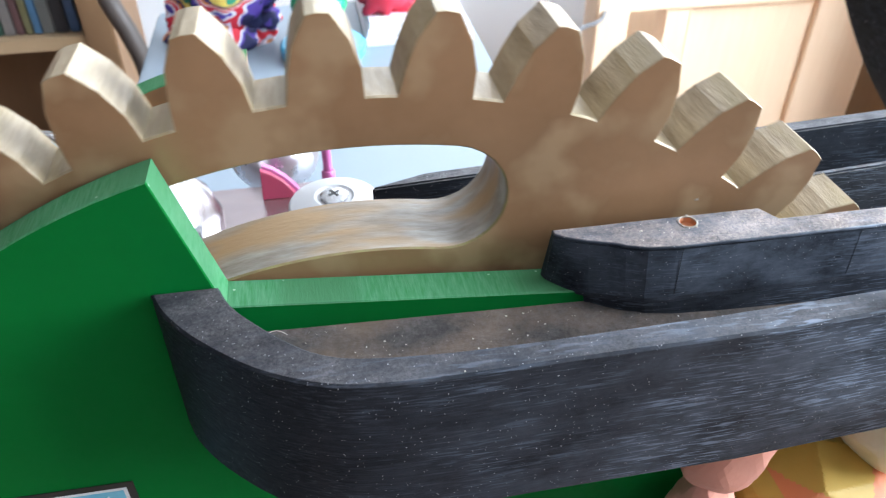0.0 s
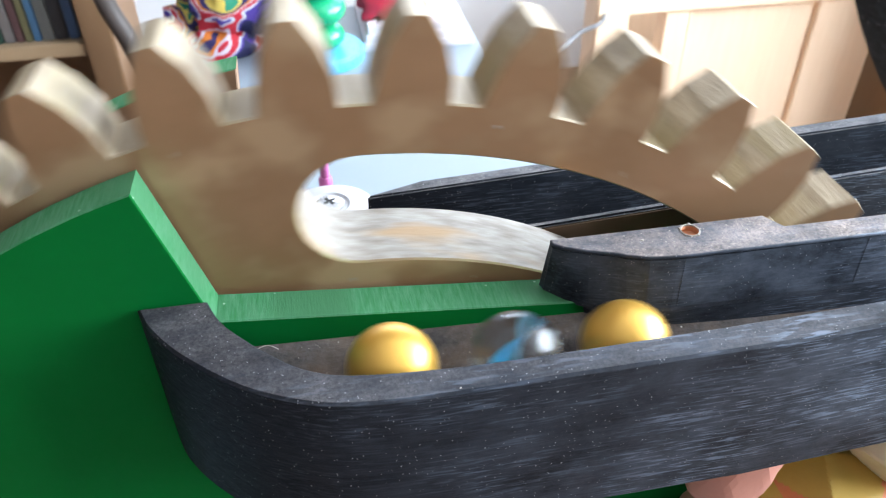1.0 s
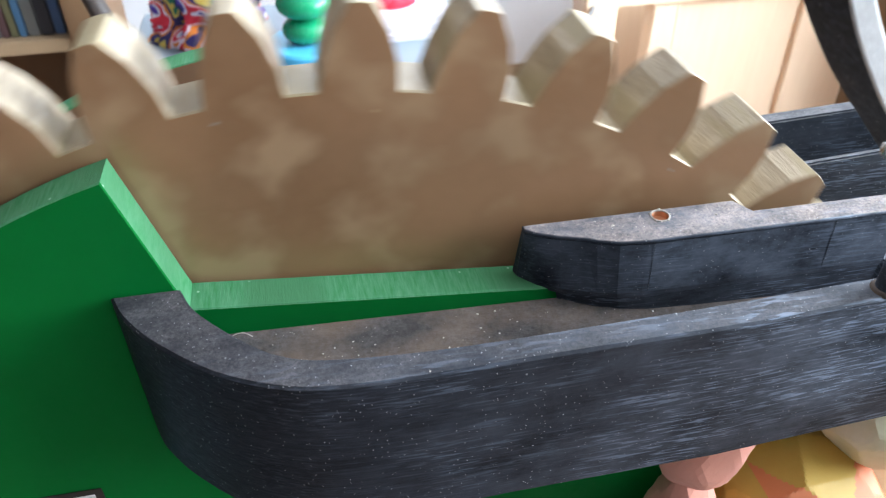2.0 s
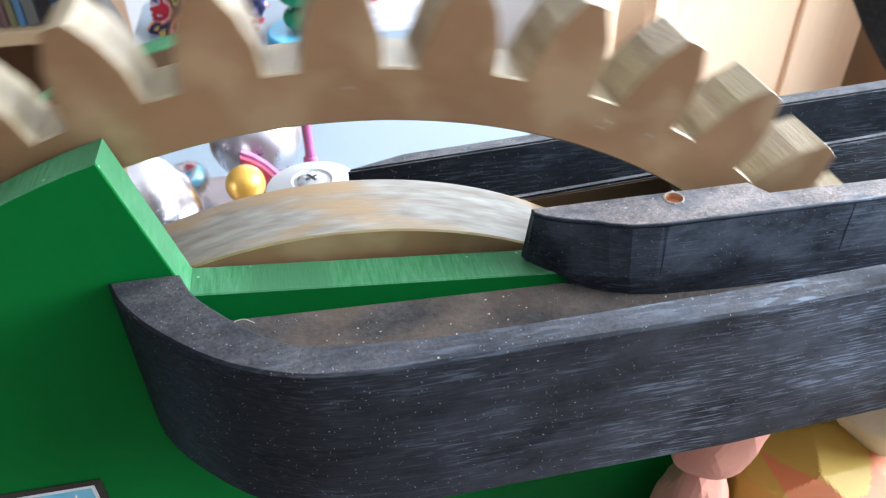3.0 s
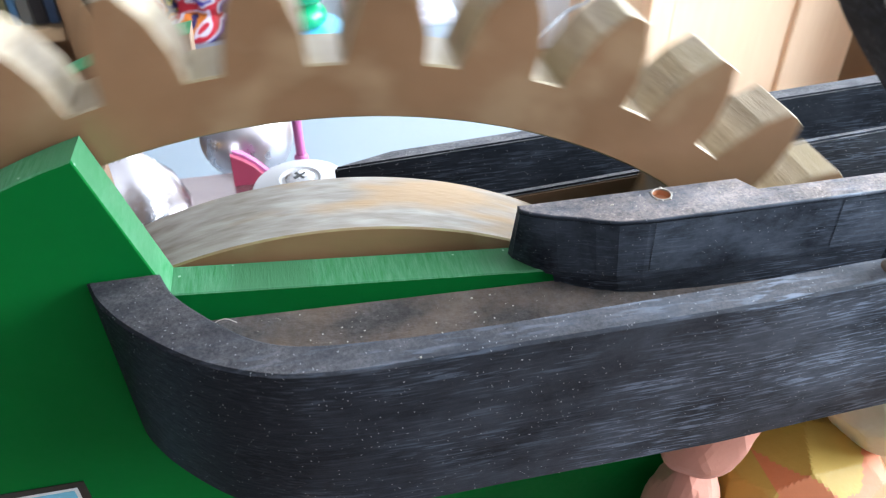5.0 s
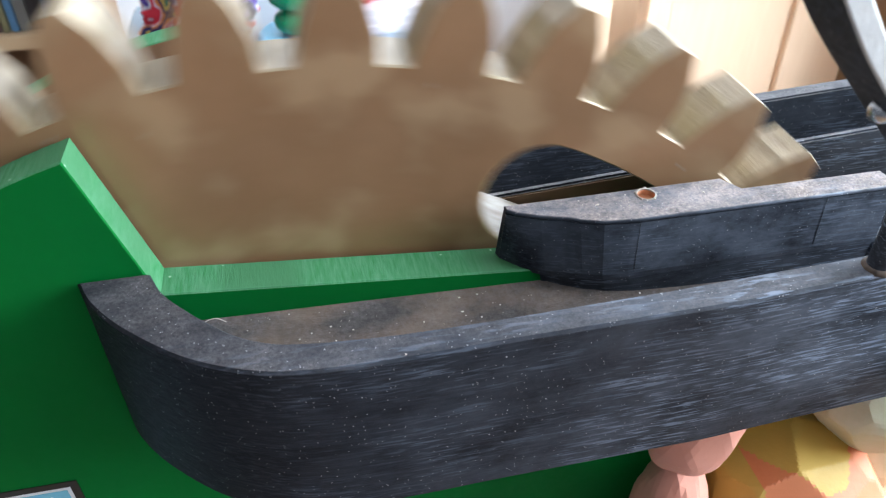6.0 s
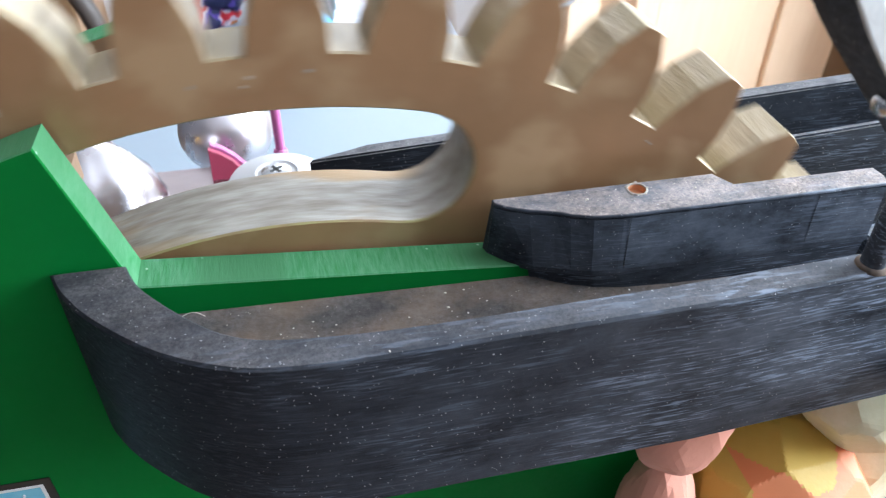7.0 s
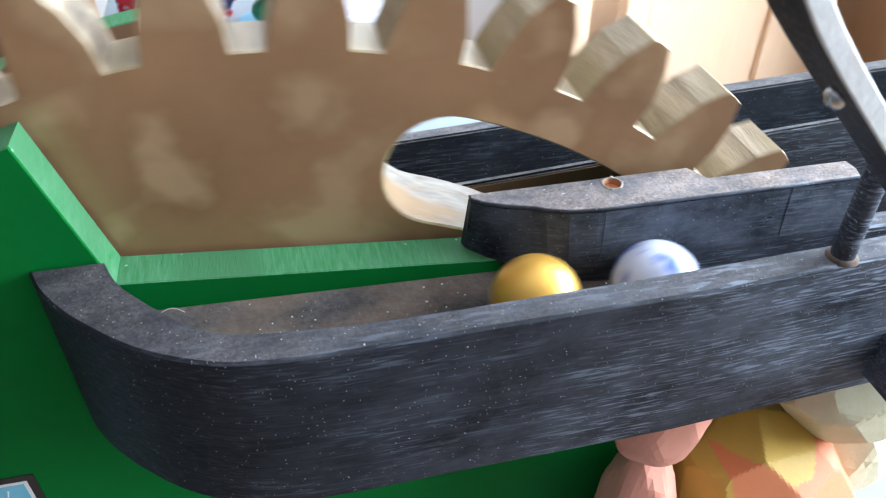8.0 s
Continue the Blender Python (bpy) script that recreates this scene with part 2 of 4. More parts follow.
def printed_fabric():
    """Bright swirling print with hard-edged colours."""
    m = bpy.data.materials.new("printed_fabric")
    m.use_nodes = True
    n, l = m.node_tree.nodes, m.node_tree.links
    tc, t, r = n.new("ShaderNodeTexCoord"), n.new("ShaderNodeTexNoise"), n.new("ShaderNodeValToRGB")
    t.inputs["Scale"].default_value, t.inputs["Detail"].default_value, t.inputs["Distortion"].default_value = 16, 1.0, 1.4
    l.new(tc.outputs["Object"], t.inputs["Vector"])
    l.new(t.outputs["Fac"], r.inputs["Fac"])
    r.color_ramp.interpolation = "CONSTANT"
    stops = [(0.0, (0.02, 0.02, 0.08)), (0.36, (0.10, 0.05, 0.32)), (0.41, (0.72, 0.68, 0.74)), (0.45, (0.62, 0.02, 0.04)), (0.52, (0.74, 0.62, 0.70)), (0.55, (0.72, 0.20, 0.03)), (0.59, (0.03, 0.02, 0.10)), (0.64, (0.70, 0.50, 0.10)), (0.68, (0.02, 0.22, 0.12))]
    for k, (at_fac, c) in enumerate(stops):
        e = r.color_ramp.elements[k] if k < 2 else r.color_ramp.elements.new(at_fac)
        e.position, e.color = at_fac, (*c, 1)
    b = n["Principled BSDF"]
    b.inputs["Roughness"].default_value = 0.7
    l.new(r.outputs["Color"], b.inputs["Base Color"])
    return m


PRINT = printed_fabric()

# ---- building helpers ----


def thing(name, label, category, origin=(0, 0, 0), group="", kind=""):
    ob = new(name)
    ob.location = origin
    ob.empty_display_size = 0.02
    return tagged(ob, label, category, group, kind)


def part(name, bm, mat, parent=None, label="", smooth=True, angle=35):
    me = bpy.data.meshes.new(name)
    bm.to_mesh(me)
    bm.free()
    return part_mesh(name, me, mat, parent, label, smooth, angle)


def part_mesh(name, me, mat, parent=None, label="", smooth=True, angle=35):
    me.materials.clear()
    for m in mat if isinstance(mat, (list, tuple)) else (mat,):
        me.materials.append(m)
    ob = new(name, me)
    if smooth:
        me.shade_smooth()
        me.set_sharp_from_angle(angle=radians(angle))
    if parent:
        ob.parent = parent
        ob.matrix_parent_inverse = Matrix.Translation(-parent.location)
    if label:
        tagged(ob, label)
    return ob


def plate_mesh(outline, lo, hi, holes=(), bevel=0.0, upright=True):
    """A board cut to an outline (mm), from lo to hi (mm) through its thickness; upright boards lie in x, z and reach from y = lo to hi, others in x, y."""
    cu = bpy.data.curves.new("cut", "CURVE")
    cu.dimensions, cu.fill_mode = "2D", "BOTH"
    for pts in (outline, *holes):
        s = cu.splines.new("POLY")
        s.points.add(len(pts) - 1)
        for p, (u, v) in zip(s.points, pts):
            p.co = (u * MM, v * MM, 0, 1)
        s.use_cyclic_u = True
    cu.extrude = max((hi - lo) * MM / 2 - bevel * MM, 1e-5)
    cu.bevel_depth, cu.bevel_resolution, cu.offset = bevel * MM, 0, -bevel * MM
    ob = bpy.data.objects.new("cut", cu)
    scene.collection.objects.link(ob)
    dg = bpy.context.evaluated_depsgraph_get()
    me = bpy.data.meshes.new_from_object(ob.evaluated_get(dg))
    bpy.data.objects.remove(ob)
    bpy.data.curves.remove(cu)
    bm = bmesh.new()
    bm.from_mesh(me)
    bmesh.ops.remove_doubles(bm, verts=bm.verts, dist=1e-6)
    bmesh.ops.recalc_face_normals(bm, faces=bm.faces)
    bm.to_mesh(me)
    bm.free()
    mid = (lo + hi) / 2 * MM
    if upright:
        me.transform(Matrix.Translation((0, mid, AXLE)) @ Matrix.Rotation(radians(90), 4, "X"))
    else:
        me.transform(Matrix.Translation((0, 0, AXLE + mid)))
    return me


def arc(r, a0, a1, n, cx=0.0, cz=0.0):
    """Points on a circle; angles in degrees from straight up, clockwise."""
    return [(cx + r * math.sin(radians(a0 + (a1 - a0) * i / n)), cz + r * math.cos(radians(a0 + (a1 - a0) * i / n))) for i in range(n + 1)]


def smooth_line(pts, n=6):
    """A smooth line through a few points."""
    out = []
    for i in range(len(pts) - 1):
        p0, p1, p2, p3 = (Vector(pts[max(0, min(len(pts) - 1, i + k))]) for k in (-1, 0, 1, 2))
        for j in range(n):
            t = j / n
            out.append(tuple(0.5 * (2 * p1 + (p2 - p0) * t + (2 * p0 - 5 * p1 + 4 * p2 - p3) * t * t + (3 * p1 - p0 - 3 * p2 + p3) * t ** 3)))
    return out + [tuple(pts[-1])]


def box(x0, x1, y0, y1, z0, z1, bevel=0.6, seg=2):
    bm = bmesh.new()
    bmesh.ops.create_cube(bm, size=1)
    for v in bm.verts:
        v.co = at(x0 + (v.co.x + 0.5) * (x1 - x0), y0 + (v.co.y + 0.5) * (y1 - y0), z0 + (v.co.z + 0.5) * (z1 - z0))
    if bevel:
        bmesh.ops.bevel(bm, geom=bm.edges[:], offset=bevel * MM, segments=seg, affect="EDGES", clamp_overlap=True)
    return bm


def ball_mesh(r, seg=40, rings=24):
    bm = bmesh.new()
    bmesh.ops.create_uvsphere(bm, u_segments=seg, v_segments=rings, radius=r * MM)
    return bm


def tint_faces(me, test, index):
    for p in me.polygons:
        if test(p):
            p.material_index = index


def tube(points, radius, seg=10):
    """A round bar along a line of points (mm)."""
    bm = bmesh.new()
    rings = []
    pts = [at(*p) for p in points]
    for i, p in enumerate(pts):
        d = (pts[min(i + 1, len(pts) - 1)] - pts[max(i - 1, 0)]).normalized()
        u = d.orthogonal().normalized() if i == 0 else (u - d * u.dot(d)).normalized()
        w = d.cross(u)
        rings.append([bm.verts.new(p + (u * math.cos(a) + w * math.sin(a)) * radius * MM) for a in (2 * math.pi * k / seg for k in range(seg))])
    for a, b in zip(rings, rings[1:]):
        for k in range(seg):
            bm.faces.new((a[k], a[(k + 1) % seg], b[(k + 1) % seg], b[k]))
    bm.faces.new(rings[0][::-1])
    bm.faces.new(rings[-1])
    return bm


def lathe(profile, seg=32, x=0, y=0, z=0, lower=True, upper=True):
    """A turned body: radius and height in mm, round an upright line."""
    bm = bmesh.new()
    rings = [[bm.verts.new(at(x + max(r, 0.01) * math.cos(2 * math.pi * k / seg), y + max(r, 0.01) * math.sin(2 * math.pi * k / seg), z + h)) for k in range(seg)] for r, h in profile]
    for a, b in zip(rings, rings[1:]):
        for k in range(seg):
            bm.faces.new((a[k], a[(k + 1) % seg], b[(k + 1) % seg], b[k]))
    if lower:
        bm.faces.new(rings[0][::-1])
    if upper:
        bm.faces.new(rings[-1])
    bmesh.ops.recalc_face_normals(bm, faces=bm.faces)
    return bm


# ---- the gear wheel ----
TEETH, ROOT, TIP, THICK = 42, 130.0, 145.4, 12.6
PITCH = 360 / TEETH
GAP_AT, GAP = 11.28, 2.51          # a gap's middle at the start, and its width at the root, in degrees


def tooth_outline():
    """One tooth standing straight up, its root sunk into the disc."""
    h = PITCH / 2 - GAP / 2
    side = [(h, ROOT - 0.7), (h, ROOT), (h * 0.83, ROOT + (TIP - ROOT) * 0.34), (h * 0.60, ROOT + (TIP - ROOT) * 0.68), (0.66, TIP - 0.25)]
    left = [arc(r, -a, -a, 1)[0] for a, r in side]
    right = [arc(r, a + 0.35 * (r > ROOT + 4), a, 1)[0] for a, r in side[::-1]]
    return left + [(0, TIP)] + right


def slot(a0, a1, r0=96.3, r1=119.9):
    """A curved slot with round ends, between the angles of its tips."""
    mid, half = (r0 + r1) / 2, (r1 - r0) / 2
    d = math.degrees(half / mid)
    pts = arc(r1, a0 + d, a1 - d, 44)
    cx, cz = arc(mid, a1 - d, a1 - d, 1)[0]
    pts += arc(half, a1 - d, a1 - d + 180, 14, cx, cz)[1:-1]
    pts += arc(r0, a1 - d, a0 + d, 44)
    cx, cz = arc(mid, a0 + d, a0 + d, 1)[0]
    pts += arc(half, a0 + d + 180, a0 + d + 360, 14, cx, cz)[1:-1]
    return pts


def gear_wheel():
    w = thing("gear_wheel", "large gold-painted plywood gear wheel with two curved slots, turning", "gear wheel", at(0, 0, 0))
    me = plate_mesh(arc(ROOT, 0, 357.5, 143), 0, THICK, (slot(-80.7, 15.9), slot(100.0, 187.0), arc(8, 0, 350, 30)), 0.35)
    backing = plate_mesh(arc(123.5, 0, 357.5, 143), THICK - 0.36, 18.0, (slot(-80.7, 15.9), slot(100.0, 187.0), arc(8, 0, 350, 30)))
    c = at(0, 0, 0)

    def in_slot(p):
        v = p.center - c
        r = math.hypot(v.x, v.z) / MM
        return abs(p.normal.y) < 0.4 and 90 < r < 124
    me.transform(Matrix.Translation((0, 0, -AXLE)))
    c = Vector((0, 0, 0))
    disc = part_mesh("disc", me, (GOLD_WOOD, BARE_WOOD, CHIPPED, FLANK))
    disc.parent = w

    def on_rim(p):
        v = p.center - c
        return math.hypot(v.x, v.z) / MM > 129
    tint_faces(me, lambda p: abs(p.normal.y) < 0.9 and on_rim(p), 3)
    tint_faces(me, in_slot, 1)
    backing.transform(Matrix.Translation((0, 0, -AXLE)))
    rear = part_mesh("rear_layer", backing, (BROWN_WOOD, BARE_WOOD), None, "bare plywood layer glued behind the toothed disc")
    rear.parent = w
    tint_faces(backing, in_slot, 1)
    tint_faces(me, lambda p: 0.4 <= abs(p.normal.y) < 0.95 and not on_rim(p), 2)
    tooth = plate_mesh(tooth_outline(), -0.005, THICK + 0.005, (), 0.12)
    tooth.transform(Matrix.Translation((0, 0, -AXLE)))
    tooth.materials.append(GOLD_WOOD)
    tooth.materials.append(FLANK)
    tint_faces(tooth, lambda p: abs(p.normal.y) < 0.9, 1)
    tooth.shade_flat()
    for i in range(TEETH):
        # each tooth lies in the wheel's own space, so that the paint runs on from the disc
        cut = tooth.copy()
        cut.transform(pose(0, 0, 0, 0, GAP_AT + PITCH * (i + 0.5), 0))
        t = new("tooth", cut)
        t.parent = w
    rnd = random.Random(31)
    for k in range(26):
        a, r = rnd.uniform(0, 360), rnd.choice((rnd.uniform(60, 94), rnd.uniform(122, 128)))
        bm = bmesh.new()
        bmesh.ops.create_icosphere(bm, subdivisions=1, radius=1)
        px, pz = arc(r, a, a, 1)[0]
        for v in bm.verts:
            v.co = Vector(((px + v.co.x * rnd.uniform(0.25, 0.9)) * MM, v.co.y * 0.05 * MM, (pz + v.co.z * rnd.uniform(0.15, 0.5)) * MM))
        chip = part("paint_chip", bm, BARE_WOOD)
        chip.parent = w
    part("axle", tube([(0, -1.5, 0), (0, 0, 0), (0, 35, 0)], 7.8, 20), STEEL, w)
    return w


wheel = gear_wheel()

# ---- green side boards ----


def front_board():
    b = thing("green_side_board", "bright green painted wooden side board with a stepped notch", "board")
    out = arc(127.0, -150, -15.7, 60) + [(-26.2, 93.3), (41, 86.9), (115, 80.0), (125, -196), (-130, -196), (-130, -120)]
    me = plate_mesh(out, -9, -1.0, (), 0.25)
    part_mesh("board", me, (GREEN, GREEN_EDGE), b)
    tint_faces(me, lambda p: p.normal.z > 0.25 or p.normal.x > 0.8, 1)
    return b


front_board()


def back_board():
    b = thing("green_back_board", "green-edged brown wooden rear board behind the wheel", "board")
    out = arc(124.4, -150, -8.8, 60) + arc(115, -9.9, -27, 12) + [(-58, 92), (-62, -196), (-130, -196), (-130, -120)]
    me = plate_mesh(out, 35.2, 42, (), 0.25)
    part_mesh("board", me, (BROWN_WOOD, GREEN_EDGE), b)
    tint_faces(me, lambda p: p.normal.z > 0.25, 1)
    return b


back_board()


def feed_ramp():
    """The ledge between the wheel and the rear board on which the marbles wait."""
    bm = bmesh.new()
    n = 14
    for i in range(n + 1):
        x = -122 + 80 * i / n
        z = 99.5 - 0.045 * (x + 118)
        for y, h in ((18.6, -0.3), (35.0, 0.5), (35.0, -6), (18.6, -6)):
            bm.verts.new(at(x, y, z + h))
    bm.verts.ensure_lookup_table()
    for i in range(n):
        for k in range(4):
            a, c = i * 4 + k, i * 4 + (k + 1) % 4
            bm.faces.new((bm.verts[a], bm.verts[a + 4], bm.verts[c + 4], bm.verts[c]))
    bm.faces.new([bm.verts[k] for k in range(4)])
    bm.faces.new([bm.verts[n * 4 + 3 - k] for k in range(4)])
    bmesh.ops.recalc_face_normals(bm, faces=bm.faces)
    return tagged(part("feed_ledge", bm, BROWN_WOOD), "narrow brown wooden ledge fixed to the rear board", "ledge")


feed_ramp()

# ---- marble tracks ----


def front_track():
    t = thing("marble_track", "black-stained dusty wooden marble track with a rounded end", "marble track")
    outer = smooth_line([(-38.9, -9.2), (-36.3, -15.0), (-30.4, -22.6), (-20.4, -31.4), (-10.2, -36.6), (-1.5, -38.5), (11.6, -39.0), (30.5, -38.6)]) + [(70, -38.2), (96, -36.8), (150, -34.4), (262, -33.4)]
    inner = smooth_line([(-26.8, -9.2), (-24.5, -14.5), (-20.9, -19.2), (-15.1, -25.2), (-9.6, -29.4), (-2.3, -31.8), (12.8, -33.1), (30, -33.2)]) + [(62, -32.5), (96, -31.2), (150, -28.4), (256, -27.0), (256, -15.6), (262, -15.6)]
    me = plate_mesh(outer + inner[::-1], 62.6, 98.8, (), 0.5, upright=False)
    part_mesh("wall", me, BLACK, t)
    # the floor slopes to the front wall and a little down to its far end
    edge = smooth_line([(-27.4, -9.2), (-25.5, -15), (-22, -20.5), (-16, -26.2), (-10, -30.4), (-2.5, -32.8), (12.8, -34.1), (30, -34.2)]) + [(62, -33.5), (96, -32.2), (150, -29.4), (257, -28)]
    bm = bmesh.new()
    rows = []
    for i, (x, y) in enumerate(edge):
        col = []
        for lift in (0, -6):
            for k in range(6):
                yy = -9.1 + (y + 9.1) * k / 5
                z = 86.0 - 0.40 * (-9.1 - yy) - 0.034 * (max(x, -25) + 20)
                if x > 110:
                    z = 86.0 - 0.40 * (-9.1 - yy) - 0.034 * 130
                col.append(bm.verts.new(at(x, yy, z + lift)))
        rows.append(col)
    for a, b in zip(rows, rows[1:]):
        for k in range(5):
            bm.faces.new((a[k], b[k], b[k + 1], a[k + 1]))
            bm.faces.new((a[6 + k], a[7 + k], b[7 + k], b[6 + k]))
    bmesh.ops.recalc_face_normals(bm, faces=bm.faces)
    part("floor_strip", bm, FLOOR_WOOD, t, "dusty brown bare wood floor of the track")
    return t


front_track()


def facet_chip(x, y, z, rnd):
    bm = bmesh.new()
    bmesh.ops.create_icosphere(bm, subdivisions=1, radius=0.3 * MM)
    for v in bm.verts:
        v.co = Vector((v.co.x * rnd.uniform(0.6, 1.6), v.co.y * rnd.uniform(0.6, 1.6), v.co.z * 0.7)) + at(x, y, z)
    return bm


def loft(levels):
    """A solid between outlines of the same number of points, each at its own height; open above."""
    bm = bmesh.new()
    rings = [[bm.verts.new(at(x, y, z)) for x, y in pts] for z, pts in levels]
    for p, q in zip(rings, rings[1:]):
        for k in range(len(p)):
            j = (k + 1) % len(p)
            bm.faces.new((p[k], p[j], q[j], q[k]))
    bm.faces.new(rings[-1][::-1])
    bmesh.ops.recalc_face_normals(bm, faces=bm.faces)
    return bm


def inner_rail():
    t = thing("track_rail", "black-stained wooden rail block with whittled end and a drilled hole", "rail")
    top = [(38.2, -4.9), (38.3, -6.4), (40.1, -7.7), (44.1, -9.6), (48.7, -11.1), (51.1, -12.4), (55.2, -13.8), (60.8, -14.4), (72.6, -14.5), (114.6, -14.7), (115.4, -12.3), (115.0, -9.2), (85, -9.1), (82.6, -4.9)]
    low = [(37.4, -3.0), (37.8, -4.6), (41.2, -8.0), (45.5, -10.7), (49.2, -11.9), (52.3, -13.1), (56.0, -14.3), (61.0, -14.8), (73.0, -14.9), (114.8, -15.0), (115.6, -12.3), (115.2, -9.0), (85, -8.9), (82.6, -3.0)]
    hole = [(66 + 1.75 * math.cos(a * 2 * math.pi / 15), -7.2 + 1.75 * math.sin(a * 2 * math.pi / 15)) for a in range(15)]
    bm = loft([(99.25, top), (87.4, low), (86.0, [(x + 0.3, y * 0.98) for x, y in low])])
    bm.from_mesh(plate_mesh(top, 99.2, 100.2, (hole,), 0.25, upright=False))
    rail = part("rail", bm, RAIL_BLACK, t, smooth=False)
    foot_top = [(44.5, -9.3), (48.6, -11.3), (52.4, -12.7), (56.1, -13.9), (61.0, -14.5), (73.0, -14.6), (114.7, -14.7), (114.7, -9.3)]
    foot_low = [(46.5, -9.3), (49.5, -9.9), (53.2, -11.2), (58.6, -12.4), (64.5, -13.2), (77.0, -13.7), (114.7, -14.0), (114.7, -9.3)]
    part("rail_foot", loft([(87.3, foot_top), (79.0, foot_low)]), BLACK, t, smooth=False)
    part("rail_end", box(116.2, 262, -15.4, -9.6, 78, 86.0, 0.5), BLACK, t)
    for x, y in ((62.0, -14.55), (100.2, -14.72)):
        part("saw_mark", tube([(x, y, 99.4), (x + 0.1, y - 0.12, 94), (x + 0.15, y - 0.25, 88)], 0.05, 6), STICKER_BLACK, rail)
    part("plug", lathe([(1.70, 4.7), (1.62, 3.6), (1.2, 3.5), (0.05, 3.5)], 16, 66, -7.2, 95.4, False), PLUG, rail, "reddish bare wood in the drilled hole")
    part("hole_rim", lathe([(2.15, 4.7), (2.05, 4.92), (1.74, 4.95), (1.69, 4.65)], 17, 66, -7.2, 95.4, False, False), BARE_WOOD, rail, "pale splintered rim")
    rnd = random.Random(12)
    for k in range(5):
        a = k * 1.3
        r = 1.9 + rnd.random() * 0.4
        part("splinter", facet_chip(66 + r * math.cos(a), -7.2 + r * math.sin(a), 100.25, rnd), BARE_WOOD, rail)
    return t


inner_rail()


def grit():
    """Pale crumbs and sawdust lying on the track's floor and walls."""
    rnd = random.Random(21)
    bm = bmesh.new()
    for k in range(170):
        u = rnd.random()
        if u < 0.74:
            x, y = rnd.uniform(-16, 60), -10 - 20 * rnd.random() ** 1.3
            z = 86.0 - 0.40 * (-9.1 - y) - 0.034 * (x + 20) + 0.1
        elif u < 0.75:
            x = rnd.uniform(0, 30)
            y, z = rnd.uniform(-38.6, -33.8), 98.85
        else:
            x, y, z = rnd.uniform(50, 80), rnd.uniform(-12, -6.4), 100.25
        r = rnd.uniform(0.04, 0.09) if rnd.random() < 0.85 else rnd.uniform(0.1, 0.2)
        m = Matrix.Translation(at(x, y, z)) @ Matrix.Diagonal((r * MM * rnd.uniform(0.7, 2), r * MM, r * MM * 0.8, 1))
        bmesh.ops.create_icosphere(bm, subdivisions=1, radius=1, matrix=m)
    ob = part("sawdust", bm, SAWDUST)
    return tagged(ob, "scattered pale sawdust crumbs on the black track", "sawdust", kind="stuff")


grit()


def fibre():
    f = thing("fibre", "stray pale bristle caught in the track's corner", "fibre")
    part("strand", tube(smooth_line([(-22, -13, 86.2), (-20, -12, 87.6), (-17.6, -11.6, 88.2), (-15.6, -12.2, 87.4)], 4), 0.07, 6), SAWDUST, f)
    part("strand", tube(smooth_line([(-21, -14, 86.0), (-19, -13.6, 87.0), (-16.8, -14, 86.9)], 4), 0.1, 6), SAWDUST, f)
    return f


fibre()


def sloped_wall(x0, x1, y0, y1, z0, z1, rise, point=0.0):
    """A straight wall whose top climbs to the right; its left end may be cut to a slant."""
    bm = box(x0, x1, y0, y1, z0, z1, 0.5)
    for v in bm.verts:
        if v.co.z > AXLE + (z0 + z1) / 2 * MM:
            v.co.z += rise * (v.co.x - x0 * MM)
        if point and v.co.x < (x0 + 3) * MM and v.co.y > (y0 + y1) / 2 * MM:
            v.co.x += point * MM
    return bm


def rear_track():
    t = thing("marble_track", "black-stained wooden trough running behind the wheel", "marble track")
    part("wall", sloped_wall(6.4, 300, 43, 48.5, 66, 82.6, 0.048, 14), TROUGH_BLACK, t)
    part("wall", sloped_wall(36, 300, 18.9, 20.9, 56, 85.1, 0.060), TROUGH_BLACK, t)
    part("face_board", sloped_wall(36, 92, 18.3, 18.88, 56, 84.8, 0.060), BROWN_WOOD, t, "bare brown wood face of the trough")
    part("floor_strip", box(10, 300, 21.0, 42.8, 56, 64, 0.3), FLOOR_WOOD, t)
    part("trestle", box(150, 170, 20, 46, -200, 56, 0.5), BLACK, t)
    part("trestle", box(12, 22, 24, 44, -200, 56, 0.5), BLACK, t)
    return t


rear_track()


def track_post():
    p = thing("support_post", "thin round black post standing on the track wall", "post")
    part("post", tube([(97.2, -34.6, 98.6), (97.2, -34.6, 104), (97.2, -34.6, 135)], 2.1, 14), BLACK, p)
    part("glue_collar", lathe([(2.9, -0.2), (2.6, 0.3), (2.15, 0.6)], 18, 97.2, -34.6, 98.8), FLOOR_WOOD, p)
    return p


track_post()


